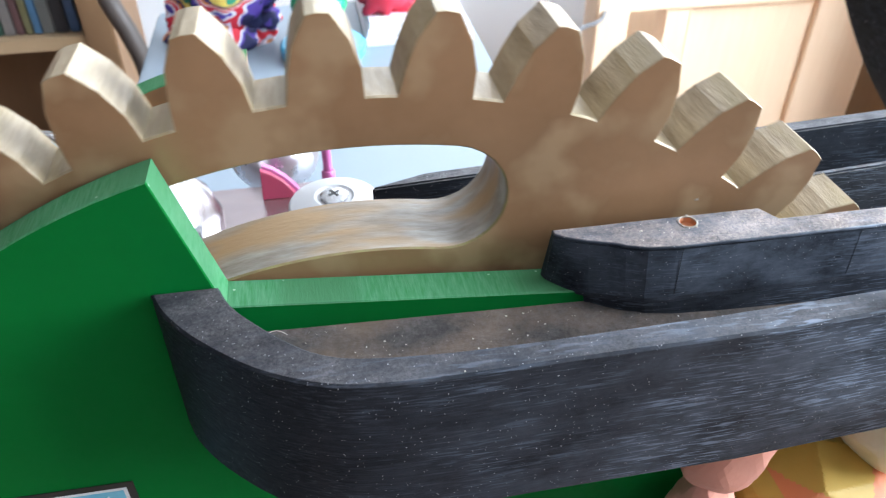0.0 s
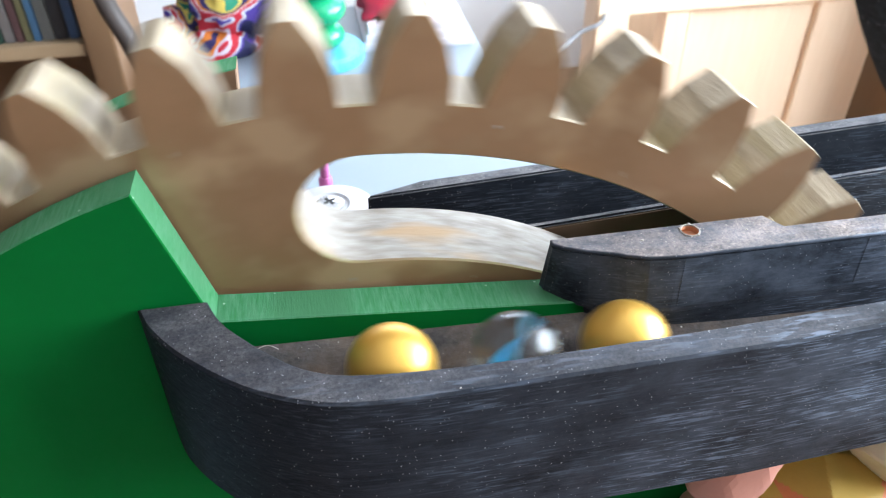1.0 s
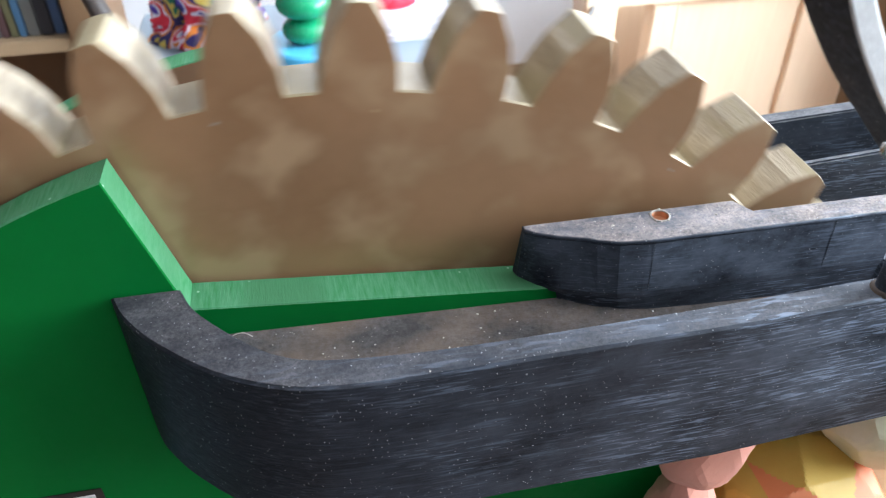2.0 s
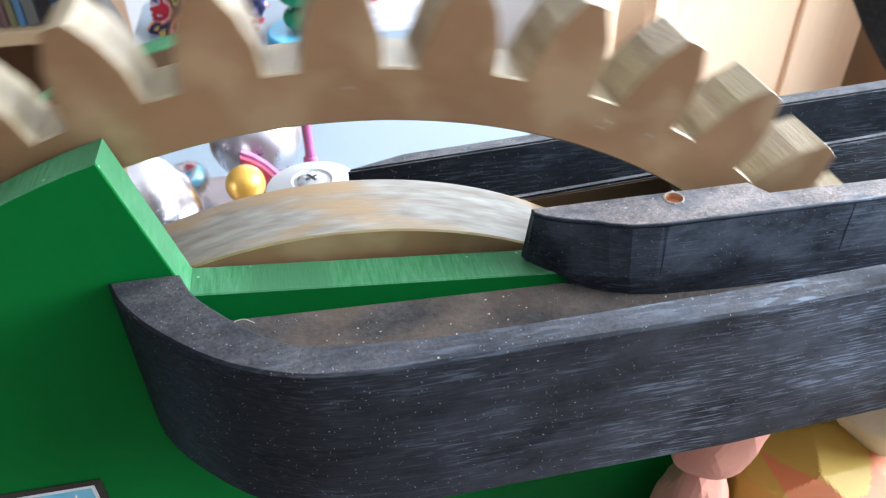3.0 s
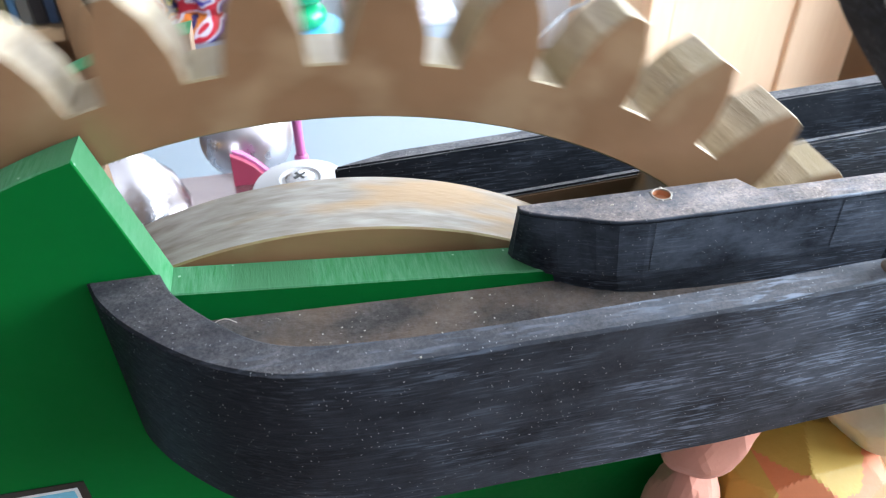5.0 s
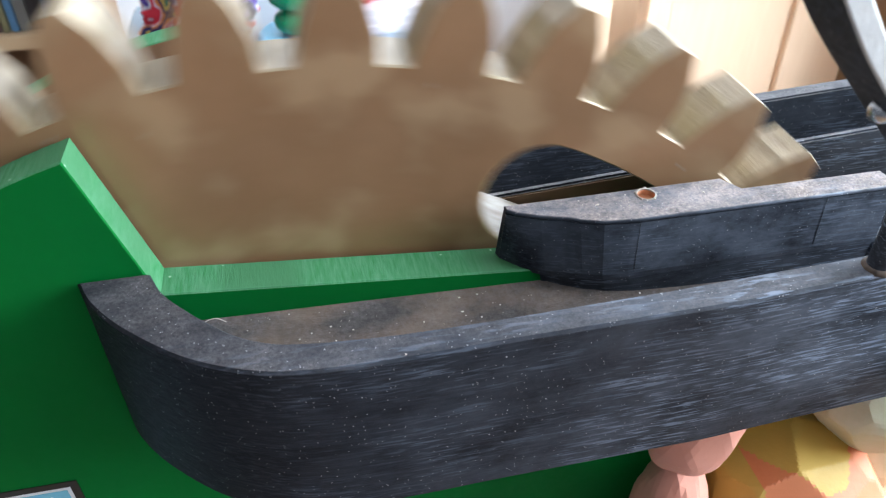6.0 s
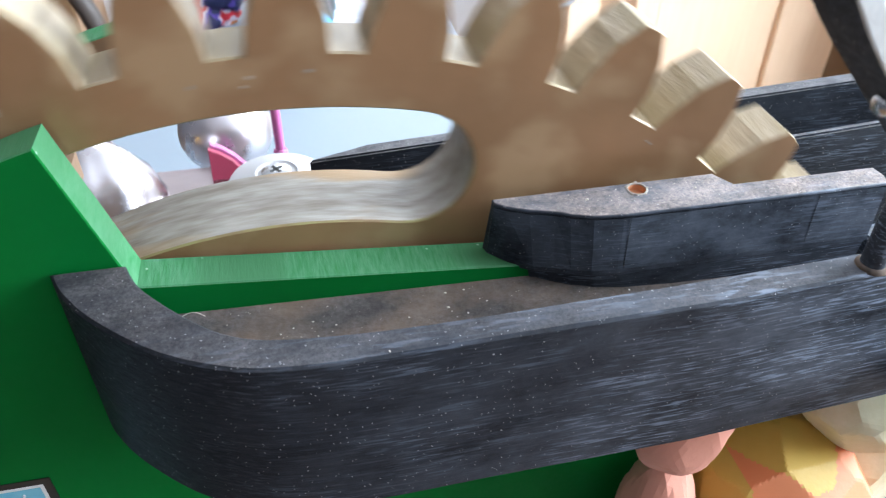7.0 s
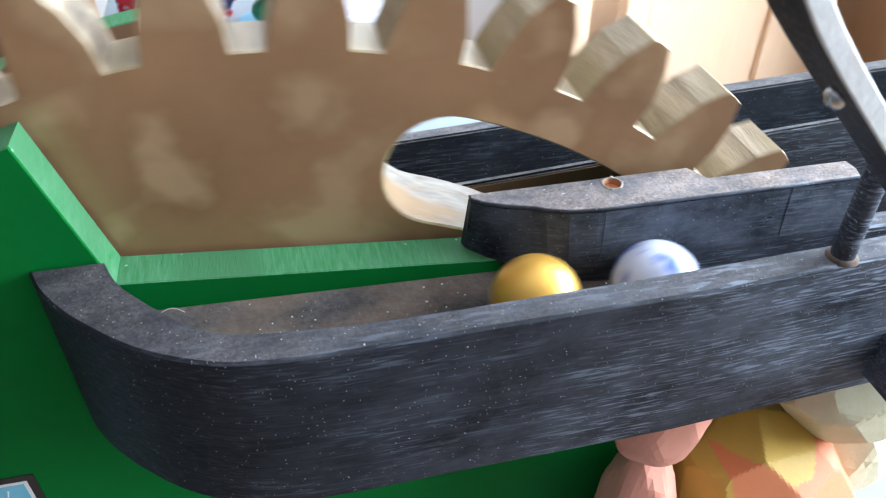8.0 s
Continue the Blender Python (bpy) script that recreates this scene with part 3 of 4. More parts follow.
def curved_arm():
    a = thing("curved_arm", "curved black wooden arm with its lit faces coloured white", "arm")
    line = smooth_line([(37.5, 196), (40.5, 184), (44.5, 172), (48.8, 163), (53.6, 155.9), (57.4, 151.3), (60.6, 147.8), (66.2, 141.8), (71.5, 136.2), (77.0, 130.2), (88, 118.5), (104, 100), (112, 84), (114, 64)], 5)
    over = []
    for i, (x, z) in enumerate(line):
        (x0, z0), (x1, z1) = line[max(i - 1, 0)], line[min(i + 1, len(line) - 1)]
        d = math.hypot(x1 - x0, z1 - z0)
        over.append((x - (z1 - z0) / d * 2.3, z + (x1 - x0) / d * 2.3))
    me = plate_mesh(line + over[::-1], -63, -54, (), 0.2)
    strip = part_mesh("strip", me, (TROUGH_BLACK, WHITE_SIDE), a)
    # front and right faces go white: the light on them is painted
    tint_faces(me, lambda p: p.normal.y < -0.35 or p.normal.x > 0.4, 1)
    part("spacer", box(113, 118, -54, -35, 66, 78, 0.4), BLACK, a)
    bm = bmesh.new()
    bmesh.ops.create_uvsphere(bm, u_segments=18, v_segments=10, radius=1.3 * MM)
    for v in bm.verts:
        v.co += at(62.1, -59.4, 145.9)
    part("bolt", bm, STEEL, strip, "bright round steel bolt head")
    return a


curved_arm()


def printed_sticker():
    st = thing("sticker", "printed sticker with a black and white border on the green board", "sticker")
    x1, z1, w, h = -54.5, 46.2, 62, 44
    part("border", box(x1 - w, x1, -9.25, -9.05, z1 - h, z1, 0), STICKER_BLACK, st, smooth=False)
    part("margin", box(x1 - w + 1.7, x1 - 1.7, -9.3, -9.1, z1 - h + 1.7, z1 - 1.7, 0), STICKER_WHITE, st, smooth=False)
    picture = part("picture", box(x1 - w + 2.5, x1 - 2.5, -9.36, -9.2, z1 - h + 2.5, z1 - 2.5, 0), STICKER_BLUE, st, smooth=False)
    for k in range(4):
        part("printed_line", tube([(x1 - 6 - 6 * k - 0.8 * j * j, -9.4, z1 - 4 - 2.2 * j) for j in range(6)], 0.25, 6), STICKER_BLACK if k % 2 else STICKER_WHITE, picture)
    return st


printed_sticker()

# ---- marbles ----
R_BALL = 8.2


def marble(label, mat):
    ob = part("marble", ball_mesh(R_BALL), mat)
    return tagged(ob, label, "marble", "marbles on the machine")


def glass_marble(label, colours):
    ob = marble(label, GLASS)
    for i, m in enumerate(colours):
        bm = bmesh.new()
        n = 16
        for j in range(n + 1):
            u = j / n * 2 - 1
            w = 3.6 * math.sqrt(max(0, 1 - u * u))
            tw = u * 1.3 + i * 2 * math.pi / len(colours)
            for side in (0.15, 1):
                bm.verts.new((w * side * math.cos(tw) * MM, w * side * math.sin(tw) * MM, u * 6.4 * MM))
        bm.verts.ensure_lookup_table()
        for j in range(n):
            k = j * 2
            bm.faces.new((bm.verts[k], bm.verts[k + 1], bm.verts[k + 3], bm.verts[k + 2]))
        bmesh.ops.solidify(bm, geom=bm.faces[:], thickness=0.8 * MM)
        part("swirl", bm, m, ob, "coloured swirl inside the glass")
    return ob


gold_first = marble("shiny gold marble rolling along the black track", GOLD_BALL)
glass_first = glass_marble("clear glass marble with a pale blue swirl", (TOY_BLUE, STICKER_BLUE))
gold_second = marble("shiny gold marble rolling behind the glass marble", GOLD_BALL)
white_marble = marble("white marble with blue veins", MARBLE_WHITE)
gold_third = marble("shiny gold marble that follows the white marble", GOLD_BALL)
glass_second = glass_marble("clear glass marble with blue and red swirls", (TOY_BLUE, RED, STICKER_BLUE))
gold_fourth = marble("shiny gold marble in the aluminium tray", GOLD_BALL)

# ---- behind the wheel ----


def ball_tray():
    t = thing("marble_tray", "shallow brushed aluminium marble tray behind the wheel", "tray")
    part("bottom", box(-150, -6, 95, 180, -8, 0.4, 0.5), ALU, t)
    part("rim", box(-156, -150.2, 95, 180, -8, 16, 0.5), ALU, t)
    for x, y in ((-145, 100), (-145, 174), (-14, 174), (-14, 100)):
        part("leg", box(x - 5, x + 5, y - 5, y + 5, -200, -8, 0.4), BROWN_WOOD, t)
    return t


ball_tray()


def silver_cap(x, y, z, name, label):
    c = thing(name, label, "cap", at(x, y, z))
    body = part("body", lathe([(24, 0), (25, 3), (23.5, 14), (19.5, 25), (14, 33), (8, 37.5), (3, 39.2), (0.2, 39.6)], 40, x, y, z), CHROME, c)
    for v in body.data.vertices:
        a = math.atan2(v.co.y - y * MM, v.co.x - x * MM)
        k = 1 + 0.06 * math.sin(3 * a + v.co.z * 150) + 0.04 * math.sin(7 * a - v.co.z * 90)
        v.co.x, v.co.y = x * MM + (v.co.x - x * MM) * k, y * MM + (v.co.y - y * MM) * k
    return c


silver_cap(-72, 140, 0.4, "silver_cap", "crumpled shiny silver cap lying mouth down in the tray")


def mirror_ball():
    b = thing("mirror_bauble", "silver mirror bauble on a pink stand", "bauble", at(-28.5, 210, -200))
    bm = bmesh.new()
    bmesh.ops.create_uvsphere(bm, u_segments=48, v_segments=28, radius=21.5 * MM)
    for v in bm.verts:
        v.co.z *= 0.95
        v.co += at(-28.5, 210, 1.0)
    part("shell", bm, SATIN_SILVER, b)
    part("neck", lathe([(4, 0), (4, 4), (2.4, 5)], 20, -28.5, 210, 20.4), STEEL, b)
    part("stand", lathe([(14, -200), (14, -196), (6, -192), (6, -24), (11, -20), (11, -18.6)], 24, -28.5, 210, 0), MAGENTA, b)
    return b


mirror_ball()


def wedge():
    w = thing("card_wedge", "small maroon card wedge with a pink back", "wedge")
    part("card", plate_mesh_part([(-33.6, 0.4), (-33, 15.5), (-28.6, 13.2), (-24, 9.4), (-19.8, 3.6), (-18.6, 0.4)], 168, 170.5), MAROON, w)
    part("backing", plate_mesh_part([(-32.6, 0.4), (-32.2, 16.2), (-27.6, 13.8), (-22.8, 9.6), (-18, 3.4), (-16.8, 0.4)], 171, 174), MAGENTA, w)
    return w


def plate_mesh_part(outline, lo, hi):
    bm = bmesh.new()
    bm.from_mesh(plate_mesh(outline, lo, hi, (), 0.3))
    return bm


wedge()


def rod_and_washer():
    r = thing("pink_rod", "upright pink plastic rod behind the wheel", "rod")
    part("rod", tube([(-4, 174, 9), (-4, 174, 20), (-4, 174, 44)], 2.0, 16), MAGENTA, r)
    part("foot", lathe([(3, 0), (3, 8), (2.4, 9)], 20, -4, 174, 0.4), MAGENTA, r)
    w = thing("washer", "white dished washer held by a steel cross-head screw", "washer")
    part("dish", lathe([(14.4, -0.8), (13.8, 0.0), (9, 1.4), (6.2, 2.1), (5.4, 1.5), (0.2, 1.4)], 36, -3.2, 79, 56), WHITE_PLASTIC, w)
    screw = part("screw", lathe([(4.4, 1.5), (4.4, 2.3), (3.4, 2.9), (0.2, 3.1)], 28, -3.2, 79, 56), STEEL, w, "steel cross-head screw")
    for k in range(2):
        bm = box(-5.2, -1.2, 78.6, 79.4, 58.9, 59.22, 0)
        bmesh.ops.rotate(bm, cent=at(-3.2, 79, 59), matrix=Matrix.Rotation(radians(35 + 90 * k), 3, "Z"), verts=bm.verts)
        part("cross_slot", bm, STICKER_BLACK, screw)
    part("bracket", box(-6, 0, 76, 84, 0.4, 53.6, 0.5), GREY_METAL, w)
    part("bracket_foot", box(-12, 6, 70, 100, -3, 0.4, 0.5), WHITE_PLASTIC, w)
    part("bracket_leg", box(-12, 6, 70, 76, -200, -3, 0.5), WHITE_PLASTIC, w)
    b = thing("grey_block", "small grey metal block beside the silver cap", "block")
    part("block", box(-63, -54, 122, 130, 0.4, 19, 0.8), GREY_METAL, b)
    return r


rod_and_washer()

# ---- carved figure below the track ----


def facet_limb(rings, seed, sides=6):
    """A whittled limb: rings of x, y, z and radius."""
    bm = bmesh.new()
    rnd = random.Random(seed)
    rows = []
    for i, (x, y, z, r) in enumerate(rings):
        rows.append([bm.verts.new(at(x + r * (1 + rnd.uniform(-0.14, 0.14)) * math.cos(a + i * 0.35), y + r * math.sin(a + i * 0.35), z + rnd.uniform(-1, 1))) for a in (2 * math.pi * k / sides for k in range(sides))])
    for a, b in zip(rows, rows[1:]):
        for k in range(sides):
            bm.faces.new((a[k], a[(k + 1) % sides], b[(k + 1) % sides]))
            bm.faces.new((a[k], b[(k + 1) % sides], b[k]))
    bm.faces.new(rows[0])
    bm.faces.new(rows[-1][::-1])
    bmesh.ops.recalc_face_normals(bm, faces=bm.faces)
    return bm


def chopped_ball(cx, cy, cz, rx, ry, rz, seed, cuts=46, sub=6):
    """A ball roughed out with a knife: many flat cuts of uneven depth."""
    rnd = random.Random(seed)
    planes = []
    for i in range(cuts):
        u, a = 1 - 2 * (i + 0.5) / cuts, i * 2.39996
        r = math.sqrt(1 - u * u)
        v = Vector((r * math.cos(a) + rnd.uniform(-0.2, 0.2), r * math.sin(a) + rnd.uniform(-0.2, 0.2), u + rnd.uniform(-0.2, 0.2))).normalized()
        planes.append((v, rnd.uniform(0.93, 0.985)))
    bm = bmesh.new()
    bmesh.ops.create_icosphere(bm, subdivisions=sub, radius=1)
    for v in bm.verts:
        k = min([d / v.co.dot(p) for p, d in planes if v.co.dot(p) > 0.3] + [1.04])
        v.co = at(cx + v.co.x * rx * k, cy + v.co.y * ry * k, cz + v.co.z * rz * k)
    return bm


def carved_figure():
    bm = bmesh.new()
    pieces = (
        (chopped_ball(112, -22, 9, 24.5, 21.5, 24.5, 4), 1),
        (chopped_ball(77, -25, 54, 11.5, 10, 17.5, 3, 26, 4), 0),
        (chopped_ball(77.3, -25, 7, 9.8, 9.5, 33, 12, 30, 4), 0),
        (facet_limb([(78, -25, 2, 7), (84, -24, -22, 12), (98, -22, -50, 14)], 3, 9), 0),
        (chopped_ball(132, -19, 42, 18, 16, 15, 8, 34, 5), 3),
        (chopped_ball(138, -17, 15, 13.5, 14, 17, 15, 30, 4), 3),
        (facet_limb([(108, -22, -8, 20), (110, -22, -40, 26), (110, -22, -110, 30), (110, -22, -160, 27), (110, -24, -200, 30)], 5, 9), 2),
    )
    tints = []
    for other, tint in pieces:
        me = bpy.data.meshes.new("piece")
        other.to_mesh(me)
        other.free()
        tints += [tint] * len(me.polygons)
        bm.from_mesh(me)
        bpy.data.meshes.remove(me)
    ob = part("carved_figure", bm, (PINK, OCHRE, ORANGE, PALE), smooth=False)
    for p, tint in zip(ob.data.polygons, tints):
        if tint == 1:
            # the ochre cap ends in a wavy line over the orange below it
            x, y, z = (p.center.x / MM - 112) / 24, (p.center.y / MM + 22) / 24, ((p.center.z - AXLE) / MM - 9) / 24
            wave = 0.03 * math.sin(9 * x + 4 * z) + 0.015 * math.sin(23 * x)
            if y < -0.55 + 2.2 * (x + 0.02) ** 2 + wave and x > -0.58 + wave:
                tint = 2
        p.material_index = tint
    return tagged(ob, "whittled wooden figure painted pink, ochre and pale yellow", "figure")


carved_figure()

# ---- the room ----


def slab(name, x0, x1, y0, y1, z0, z1, mat, label, cat="", parent=None, bevel=0.0):
    bm = bmesh.new()
    bmesh.ops.create_cube(bm, size=1)
    for v in bm.verts:
        v.co = (x0 + (v.co.x + 0.5) * (x1 - x0), y0 + (v.co.y + 0.5) * (y1 - y0), z0 + (v.co.z + 0.5) * (z1 - z0))
    if bevel:
        bmesh.ops.bevel(bm, geom=bm.edges[:], offset=bevel, segments=2, affect="EDGES", clamp_overlap=True)
    ob = part(name, bm, mat, parent, smooth=False)
    if not parent:
        tagged(ob, label, cat or name.split("_")[0], kind="structure")
    elif label:
        tagged(ob, label)
    return ob


slab("floor", -2.5, 2.5, -2.2, 2.4, -0.05, 0, DARK_SHELF, "brown wooden floor of the room")
# ceiling, west and south walls are unseen, added to shape the room's light
slab("ceiling", -2.5, 2.5, -2.2, 2.4, 2.5, 2.55, WHITE_WALL, "unseen white ceiling added to close the room")
# dark grey, so that these two send back little light
slab("wall_west", -2.6, -2.5, -2.2, 2.4, 0, 2.5, GREY_WALL, "unseen grey wall added to dim the bounced light")
slab("wall_south", -2.5, 2.5, -2.3, -2.2, 0, 2.5, GREY_WALL, "unseen grey wall added to dim the bounced light")


def wall_with_opening(name, along, c, lo, hi, o0, o1, z0, z1):
    """A wall with an opening from o0 to o1 along it and z0 to z1 in height."""
    w = tagged(new(name), "white painted wall with an opening for its lamp", "wall", kind="structure")
    for a, b, p, q in ((lo, o0, 0, 2.5), (o1, hi, 0, 2.5), (o0, o1, 0, z0), (o0, o1, z1, 2.5)):
        if along == "y":
            slab("wall_panel", c, c + 0.1, a, b, p, q, WHITE_WALL, "", parent=w)
        else:
            slab("wall_panel", a, b, c, c + 0.1, p, q, WHITE_WALL, "", parent=w)
    return w


wall_with_opening("wall_east", "y", 2.4, -2.2, 2.4, -1.4, 1.3, 1.05, 2.4)
# this wall's opening is assumed, cut for the added back lamp
wall_with_opening("wall_north", "x", 2.3, -2.5, 2.4, 0.0, 1.5, 1.25, 2.45)


def table(name, label, x0, x1, y0, y1):
    t = thing(name, label, "table")
    slab("table_top", x0, x1, y0, y1, 0.72, 0.75, TABLE_TOP, "", parent=t, bevel=0.004)
    for x in (x0 + 0.06, x1 - 0.06):
        for y in (y0 + 0.06, y1 - 0.06):
            slab("leg", x - 0.025, x + 0.025, y - 0.025, y + 0.025, 0, 0.72, PINE, "", parent=t, bevel=0.004)
    return t


table("work_table", "work table with a pale blue-white top", -0.75, 0.85, -0.12, 0.37)
table("side_table", "small side table with a pale blue-white top", -0.21, 0.21, 0.375, 0.97)


def pine_cabinet():
    c = thing("pine_cabinet", "low pale pine cabinet with framed panels", "cabinet")
    y = 1.5
    slab("post", 0.625, 0.705, y - 0.04, y + 0.04, 0, 1.0, PINE, "", parent=c, bevel=0.004)
    slab("top_rail", 0.705, 1.30, y - 0.025, y + 0.03, 0.50, 0.60, PINE, "", parent=c, bevel=0.004)
    slab("stile", 0.80, 0.86, y - 0.02, y + 0.03, 0.02, 0.50, PINE, "", parent=c, bevel=0.003)
    slab("panel", 0.86, 1.185, y - 0.005, y + 0.02, 0.06, 0.50, PINE, "", parent=c)
    slab("stile", 1.185, 1.36, y - 0.02, y + 0.03, 0.02, 0.50, PINE, "", parent=c, bevel=0.003)
    slab("bead", 0.862, 0.874, y - 0.014, y - 0.004, 0.06, 0.50, PINE, "", parent=c, bevel=0.002)
    slab("bottom_rail", 0.80, 1.31, y - 0.018, y + 0.03, 0, 0.06, PINE, "", parent=c, bevel=0.003)
    slab("back", 0.80, 1.31, y + 0.30, y + 0.32, 0.02, 0.6, PINE, "", parent=c)
    return c


pine_cabinet()


def cupboard_side():
    c = thing("brown_cupboard", "brown wooden cupboard beside the pine cabinet", "cupboard")
    slab("side", 1.42, 2.1, 1.15, 1.75, 0, 0.95, DARK_SHELF, "", parent=c, bevel=0.005)
    slab("door", 1.45, 2.07, 1.128, 1.148, 0.05, 0.9, DARK_SHELF, "", parent=c, bevel=0.004)
    return c


cupboard_side()


def bookcase():
    c = thing("bookcase", "open wooden bookcase with a full shelf of books", "bookcase")
    y0, y1 = 1.5, 1.78
    slab("side", -0.465, -0.405, y0, y1, 0, 1.6, DARK_SHELF, "", parent=c, bevel=0.003)
    slab("side", -1.45, -1.39, y0, y1, 0, 1.6, DARK_SHELF, "", parent=c, bevel=0.003)
    slab("back", -1.39, -0.465, y1 - 0.02, y1, 0, 1.6, DARK_SHELF, "", parent=c)
    for z in (0.05, 0.49, 0.86, 1.22, 1.57):
        slab("shelf", -1.39, -0.466, y0 + 0.005, y1 - 0.02, z, z + 0.028, SHELF_BOARD, "", parent=c, bevel=0.002)
    return c


bookcase()

BOOK_COLOURS = [(0.05, 0.10, 0.20), (0.03, 0.03, 0.035), (0.13, 0.13, 0.12), (0.06, 0.14, 0.24), (0.13, 0.12, 0.06), (0.10, 0.05, 0.05), (0.17, 0.15, 0.14), (0.03, 0.07, 0.05)]
BOOK_MATS = [material("book_cover", c, 0.5, 0, None, 40, 0.6, 0.05, 300) for c in BOOK_COLOURS]


def books():
    rnd = random.Random(7)
    x = -0.475
    i = 0
    while x > -0.95:
        w = rnd.uniform(0.016, 0.034)
        h = rnd.uniform(0.20, 0.28)
        b = thing("book", "upright hardback book on the bookcase shelf", "book", (x - w, 1.53, 0.519), "books on the shelf")
        m = BOOK_MATS[i % len(BOOK_MATS)]
        cover = slab("cover", x - w, x - 0.002, 1.53, 1.70, 0.519, 0.519 + h, m, "", parent=b, bevel=0.002)
        slab("pages", x - w + 0.003, x - 0.005, 1.533, 1.697, 0.519 + h, 0.5205 + h, CLOTH_WHITE, "", parent=cover)
        x -= w
        i += 1


books()


def chair_tube():
    c = thing("metal_stand", "dark grey bent tube stand by the bookcase", "stand")
    pts = smooth_line([(-345, 1420, -950), (-345, 1420, -600), (-342, 1420, -480), (-358, 1420, -400), (-382, 1420, -320), (-392, 1420, -200)], 6)
    part("tube", tube(pts, 19, 14), DARK_TUBE, c)
    return c


chair_tube()


def stacking_toy():
    t = thing("stacking_toy", "green turned wooden toy on a sky-blue disc", "toy")
    part("disc", lathe([(50, 0), (52, 3), (52, 13), (49, 16), (2, 16)], 40, 8, 790, -200), TOY_BLUE, t)
    prof = []
    for k, (r, h) in enumerate(((30, 30), (34, 34), (28, 30))):
        base = 16 + sum((30, 34, 30)[:k])
        for j in range(9):
            a = math.pi * j / 8
            prof.append((9 + (r - 9) * math.sin(a), base + h * (1 - math.cos(a)) / 2))
    part("column", lathe(prof, 40, 8, 790, -200), TOY_GREEN, t)
    return t


stacking_toy()


def cloth_bundle():
    """A heap of bright fabric, in rumpled folds."""
    c = thing("fabric_bundle", "crumpled bundle of multicoloured patterned fabric", "fabric")
    folds = [(-120, -95, 52, PRINT), (-84, -92, 46, PRINT), (-150, -165, 40, PRINT), (-60, -100, 40, PRINT), (-74, -190, 30, PRINT), (-148, -196, 46, PRINT), (-112, -190, 52, PRINT), (-95, -176, 40, PRINT), (-128, -158, 46, PRINT), (-96, -140, 58, PRINT), (-66, -168, 34, PRINT), (-140, -120, 42, PRINT), (-62, -130, 40, PRINT), (90, -150, 44, RED), (120, -170, 40, RED)]
    for i, (x, z, r, m) in enumerate(folds):
        bm = bmesh.new()
        bmesh.ops.create_icosphere(bm, subdivisions=4, radius=1)
        for v in bm.verts:
            n = noise.noise(v.co * 2.2 + Vector((i * 7.3, 0, 0)))
            k = 1 + 0.35 * n + 0.12 * math.sin(v.co.x * 9 + i)
            p = at(x + v.co.x * r * k * 0.75, 830 + (i % 3) * 14 + v.co.y * r * 0.5, z + v.co.z * r * k * 0.6)
            p.z = max(p.z, TABLE)
            v.co = p
        part("fold", bm, m, c)
    return c


cloth_bundle()


def white_box():
    b = thing("paper_stack", "low stack of white paper on the table", "paper")
    for k in range(3):
        part("sheet", box(62 + 3 * k, 200 - 4 * k, 800 + 5 * k, 960 - 3 * k, -200 + 9 * k, -191 + 9 * k, 0.6), CLOTH_WHITE, b)
    return b


white_box()


def cable():
    c = thing("cable", "thin grey cable hanging in front of the wall", "cable")
    part("wire", tube(smooth_line([(330, 1180, -950), (420, 1300, -560), (560, 1420, -470), (640, 1450, -440), (720, 1700, -420)], 6), 5, 8), GREY_METAL, c)
    return c


cable()

# ---- movement ----


def wheel_turn(t):
    """The wheel's turn in degrees, clockwise as seen from the front."""
    turns = [(0, 0), (0.1, 2.9), (0.2, 8.2), (0.4, 23.5), (0.5, 29.5), (1.0, 75.8), (1.1, 82.9), (1.2, 89.7), (1.3, 95.6), (1.4, 102.2), (1.5, 117.7), (3.0, 218.2), (3.5, 260.4), (4.5, 345.3), (5.8, 450.1), (5.9, 455.1), (6.0, 460.2), (6.1, 475.7), (6.5, 513.3), (6.6, 522.3), (6.7, 531.1), (6.8, 539.1), (6.9, 545.5), (7.0, 552.1), (7.6, 600.2), (7.7, 609.8), (7.8, 619.0), (7.9, 626.6), (8.0, 632.5)]
    for (t0, a0), (t1, a1) in zip(turns, turns[1:]):
        if t0 - 1e-6 <= t <= t1 + 1e-6:
            return a0 + (a1 - a0) * (t - t0) / (t1 - t0)
    return turns[-1][1]


def roll(ob, places):
    """Key a marble through places (seconds, mm from the axle), turning as it rolls."""
    rows, spin, last = [], 0.0, None
    dense = []
    for (t0, *p0), (t1, *p1) in zip(places, places[1:]):
        steps = max(1, round(math.dist(p0, p1) / 14))
        for k in range(steps):
            f = k / steps
            dense.append((t0 + (t1 - t0) * f, [a + (b - a) * f for a, b in zip(p0, p1)]))
    dense.append((places[-1][0], list(places[-1][1:])))
    for t, p in dense:
        if last:
            spin += math.degrees(math.dist(p, last) / R_BALL) * 0.8
        last = p
        lift = 0.5 if p[1] < -15 else 0
        rows.append((t, Matrix.Translation(at(p[0], p[1], p[2] + lift)) @ pose(0, 0, 0, 20, spin, 30)))
    walk(ob, rows)


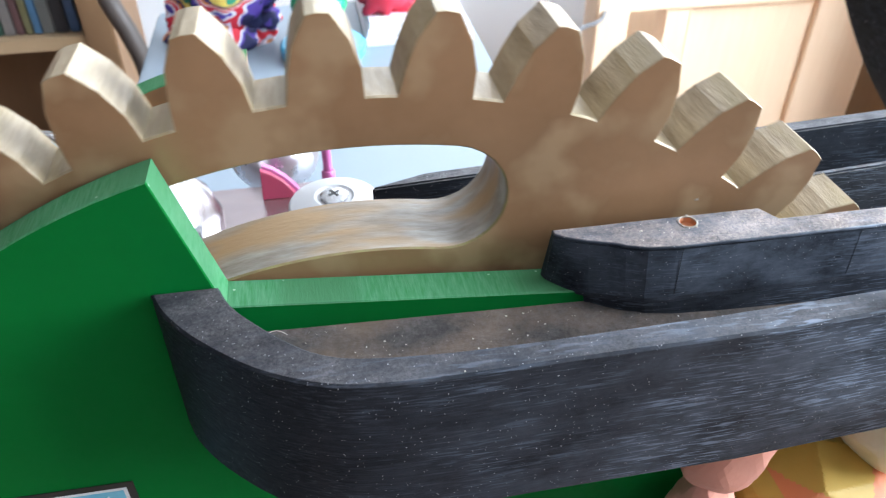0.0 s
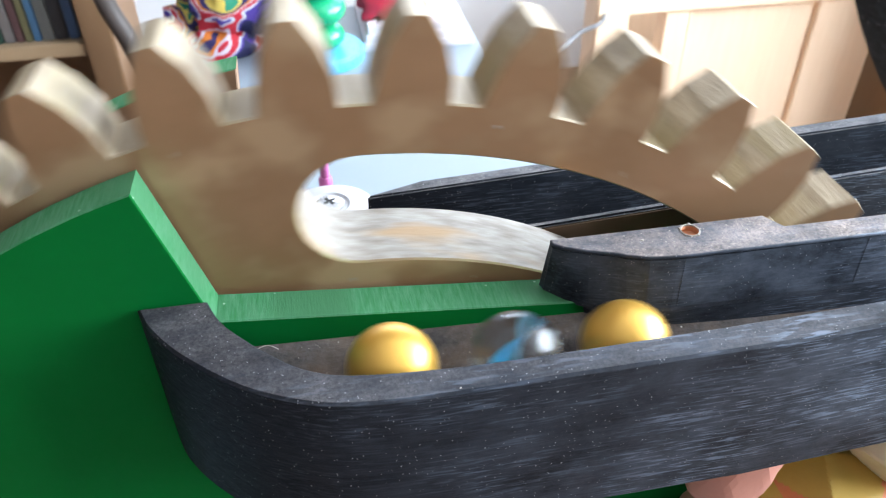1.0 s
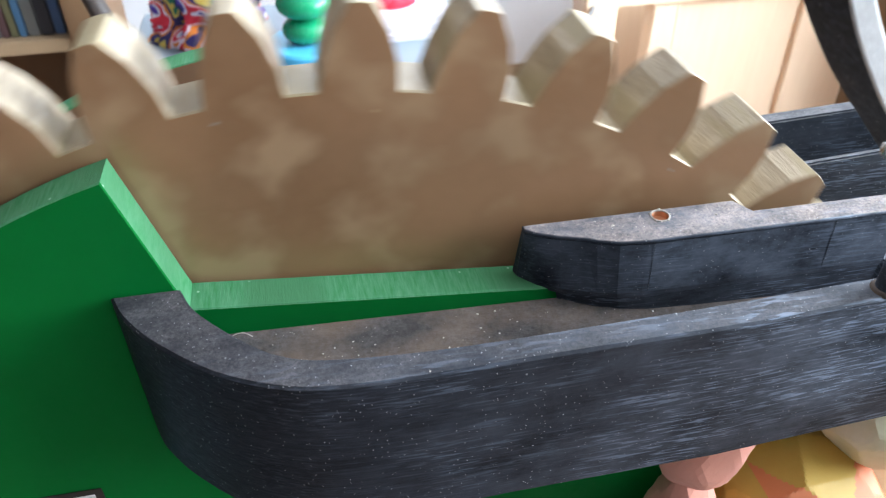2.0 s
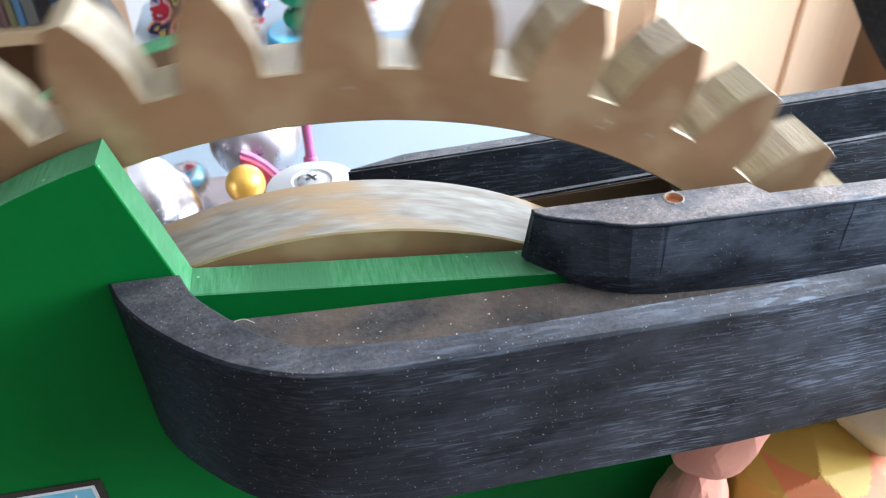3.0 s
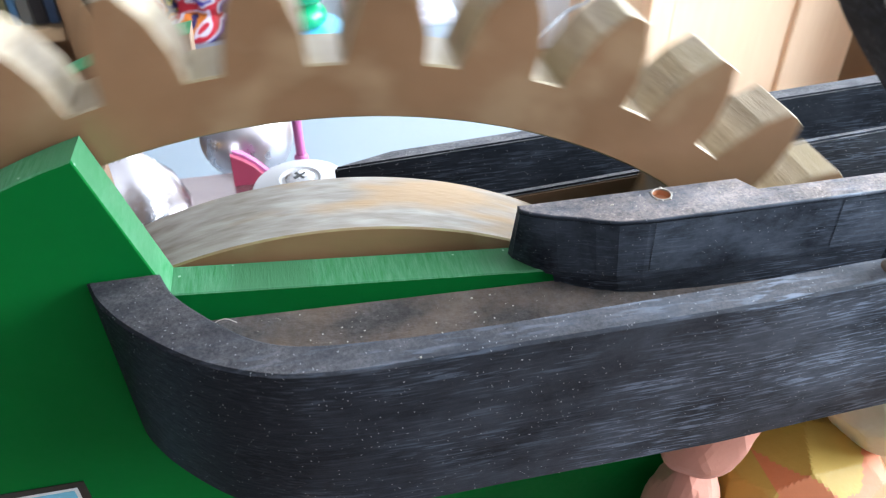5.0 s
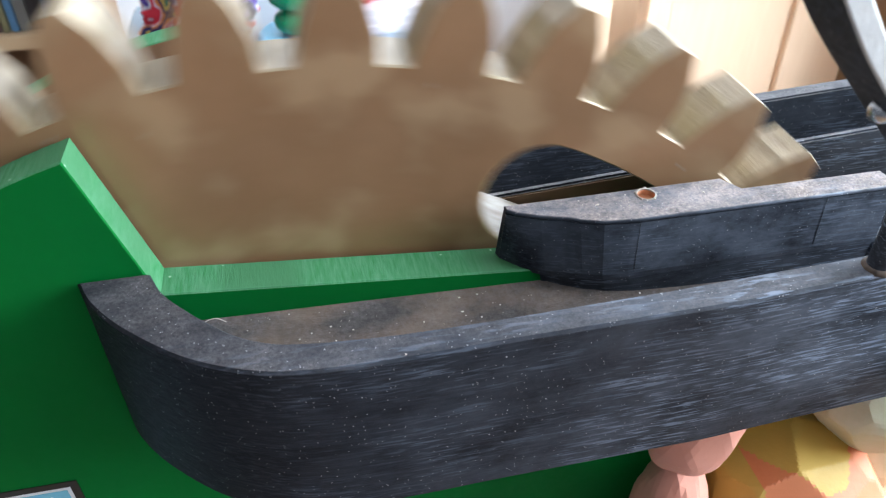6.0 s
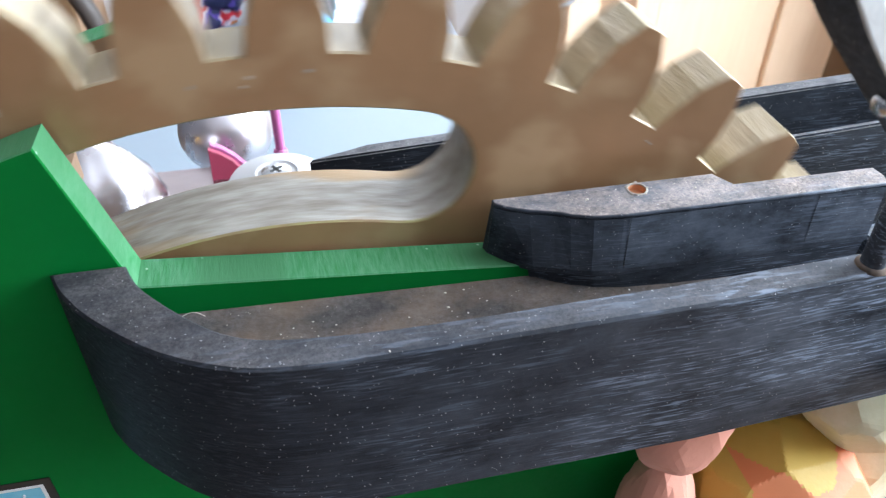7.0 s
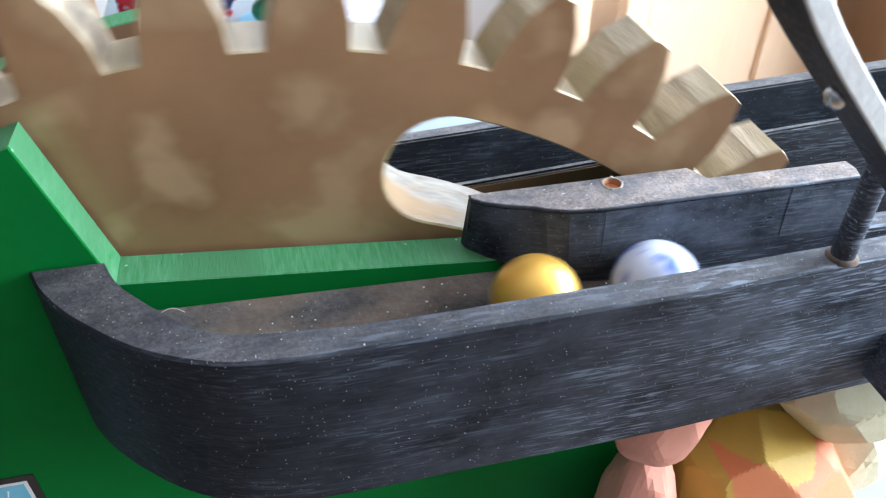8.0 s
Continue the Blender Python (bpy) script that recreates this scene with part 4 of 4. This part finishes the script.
def motions():
    walk(wheel, [(k / 10, pose(0, 0, AXLE, 0, wheel_turn(k / 10), 0)) for k in range(81)])
    roll(gold_first, [(0, -46, 26.8, 105.5), (0.4, -46, 26.8, 105.5), (0.5, -41.5, 18.0, 94.1), (0.6, -20.3, 4.5, 102.2), (0.7, -6.6, -9.5, 97), (0.8, 9.6, -23.5, 89.7), (0.9, 28.3, -23.8, 88.6), (1.0, 48, -23.5, 87.9), (1.1, 69.3, -23.2, 87.2), (1.2, 93.7, -22.6, 86.6), (1.3, 118, -21.4, 86.0), (1.6, 190, -19.8, 85.6), (2.0, 247, -19.6, 85.6), (8, 247, -19.6, 85.6)])
    roll(glass_first, [(0, -63, 26.8, 106), (0.5, -63, 26.8, 106), (0.6, -38, 18, 104.4), (0.7, -20.4, 5, 102.6), (0.8, -7.3, -9.5, 98), (0.9, 10, -23.5, 89.5), (1.0, 26.9, -23.8, 89), (1.1, 46.7, -23.6, 88.2), (1.2, 67.3, -23.2, 87.3), (1.3, 89.1, -22.8, 86.7), (1.4, 107, -22.0, 86.3), (1.7, 175, -20, 85.6), (2.1, 230, -19.6, 85.6), (8, 230, -19.6, 85.6)])
    roll(gold_second, [(0, -80, 26.8, 106.8), (0.6, -80, 26.8, 106.8), (0.7, -31, 12, 104), (0.8, -20.1, 5, 102.2), (0.9, -7.5, -7, 97.6), (1.0, 4.5, -23.5, 89.6), (1.1, 19.6, -23.8, 89.4), (1.2, 37.1, -23.7, 88.8), (1.3, 58.9, -23.2, 89.2), (1.4, 82.4, -22.2, 89.2), (1.5, 104, -21.2, 90.0), (1.8, 165, -20, 85.6), (2.2, 213, -19.6, 85.6), (8, 213, -19.6, 85.6)])
    roll(white_marble, [(0, -97, 26.8, 107.4), (7.2, -97, 26.8, 107.4), (7.4, -44, 19, 105), (7.5, -25, 5.5, 102.8), (7.6, -9.7, -6, 100.4), (7.7, 7.4, -23.5, 90), (7.8, 26.7, -23.8, 89), (7.9, 47.4, -23.6, 88.2), (8.0, 69.9, -23.2, 87.4)])
    roll(gold_third, [(0, -113.6, 26.8, 108), (7.3, -113.6, 26.8, 108), (7.5, -45, 19, 105), (7.6, -22.6, 5, 103.2), (7.7, -11.2, -5.5, 98.6), (7.8, 5.4, -23.5, 89.8), (7.9, 24.7, -23.8, 89.2), (8.0, 46.3, -23.6, 88.4)])
    roll(glass_second, [(0, -120, 160, 8.7), (2.3, -120, 160, 8.7), (2.6, -60, 166, 8.7), (2.8, -37.6, 157, 8.7), (2.9, -39.6, 163, 8.7), (3.1, -70, 168, 8.7), (3.5, -118, 169, 8.7), (8, -118, 169, 8.7)])
    roll(gold_fourth, [(0, -120, 130, 8.7), (2.4, -120, 118, 8.7), (2.7, -66, 108, 8.7), (2.9, -42, 147, 8.7), (3.0, -31.5, 158, 8.7), (3.1, -41.5, 160, 8.7), (3.2, -56, 169, 8.7), (3.5, -100, 165, 8.7), (8, -100, 165, 8.7)])


motions()
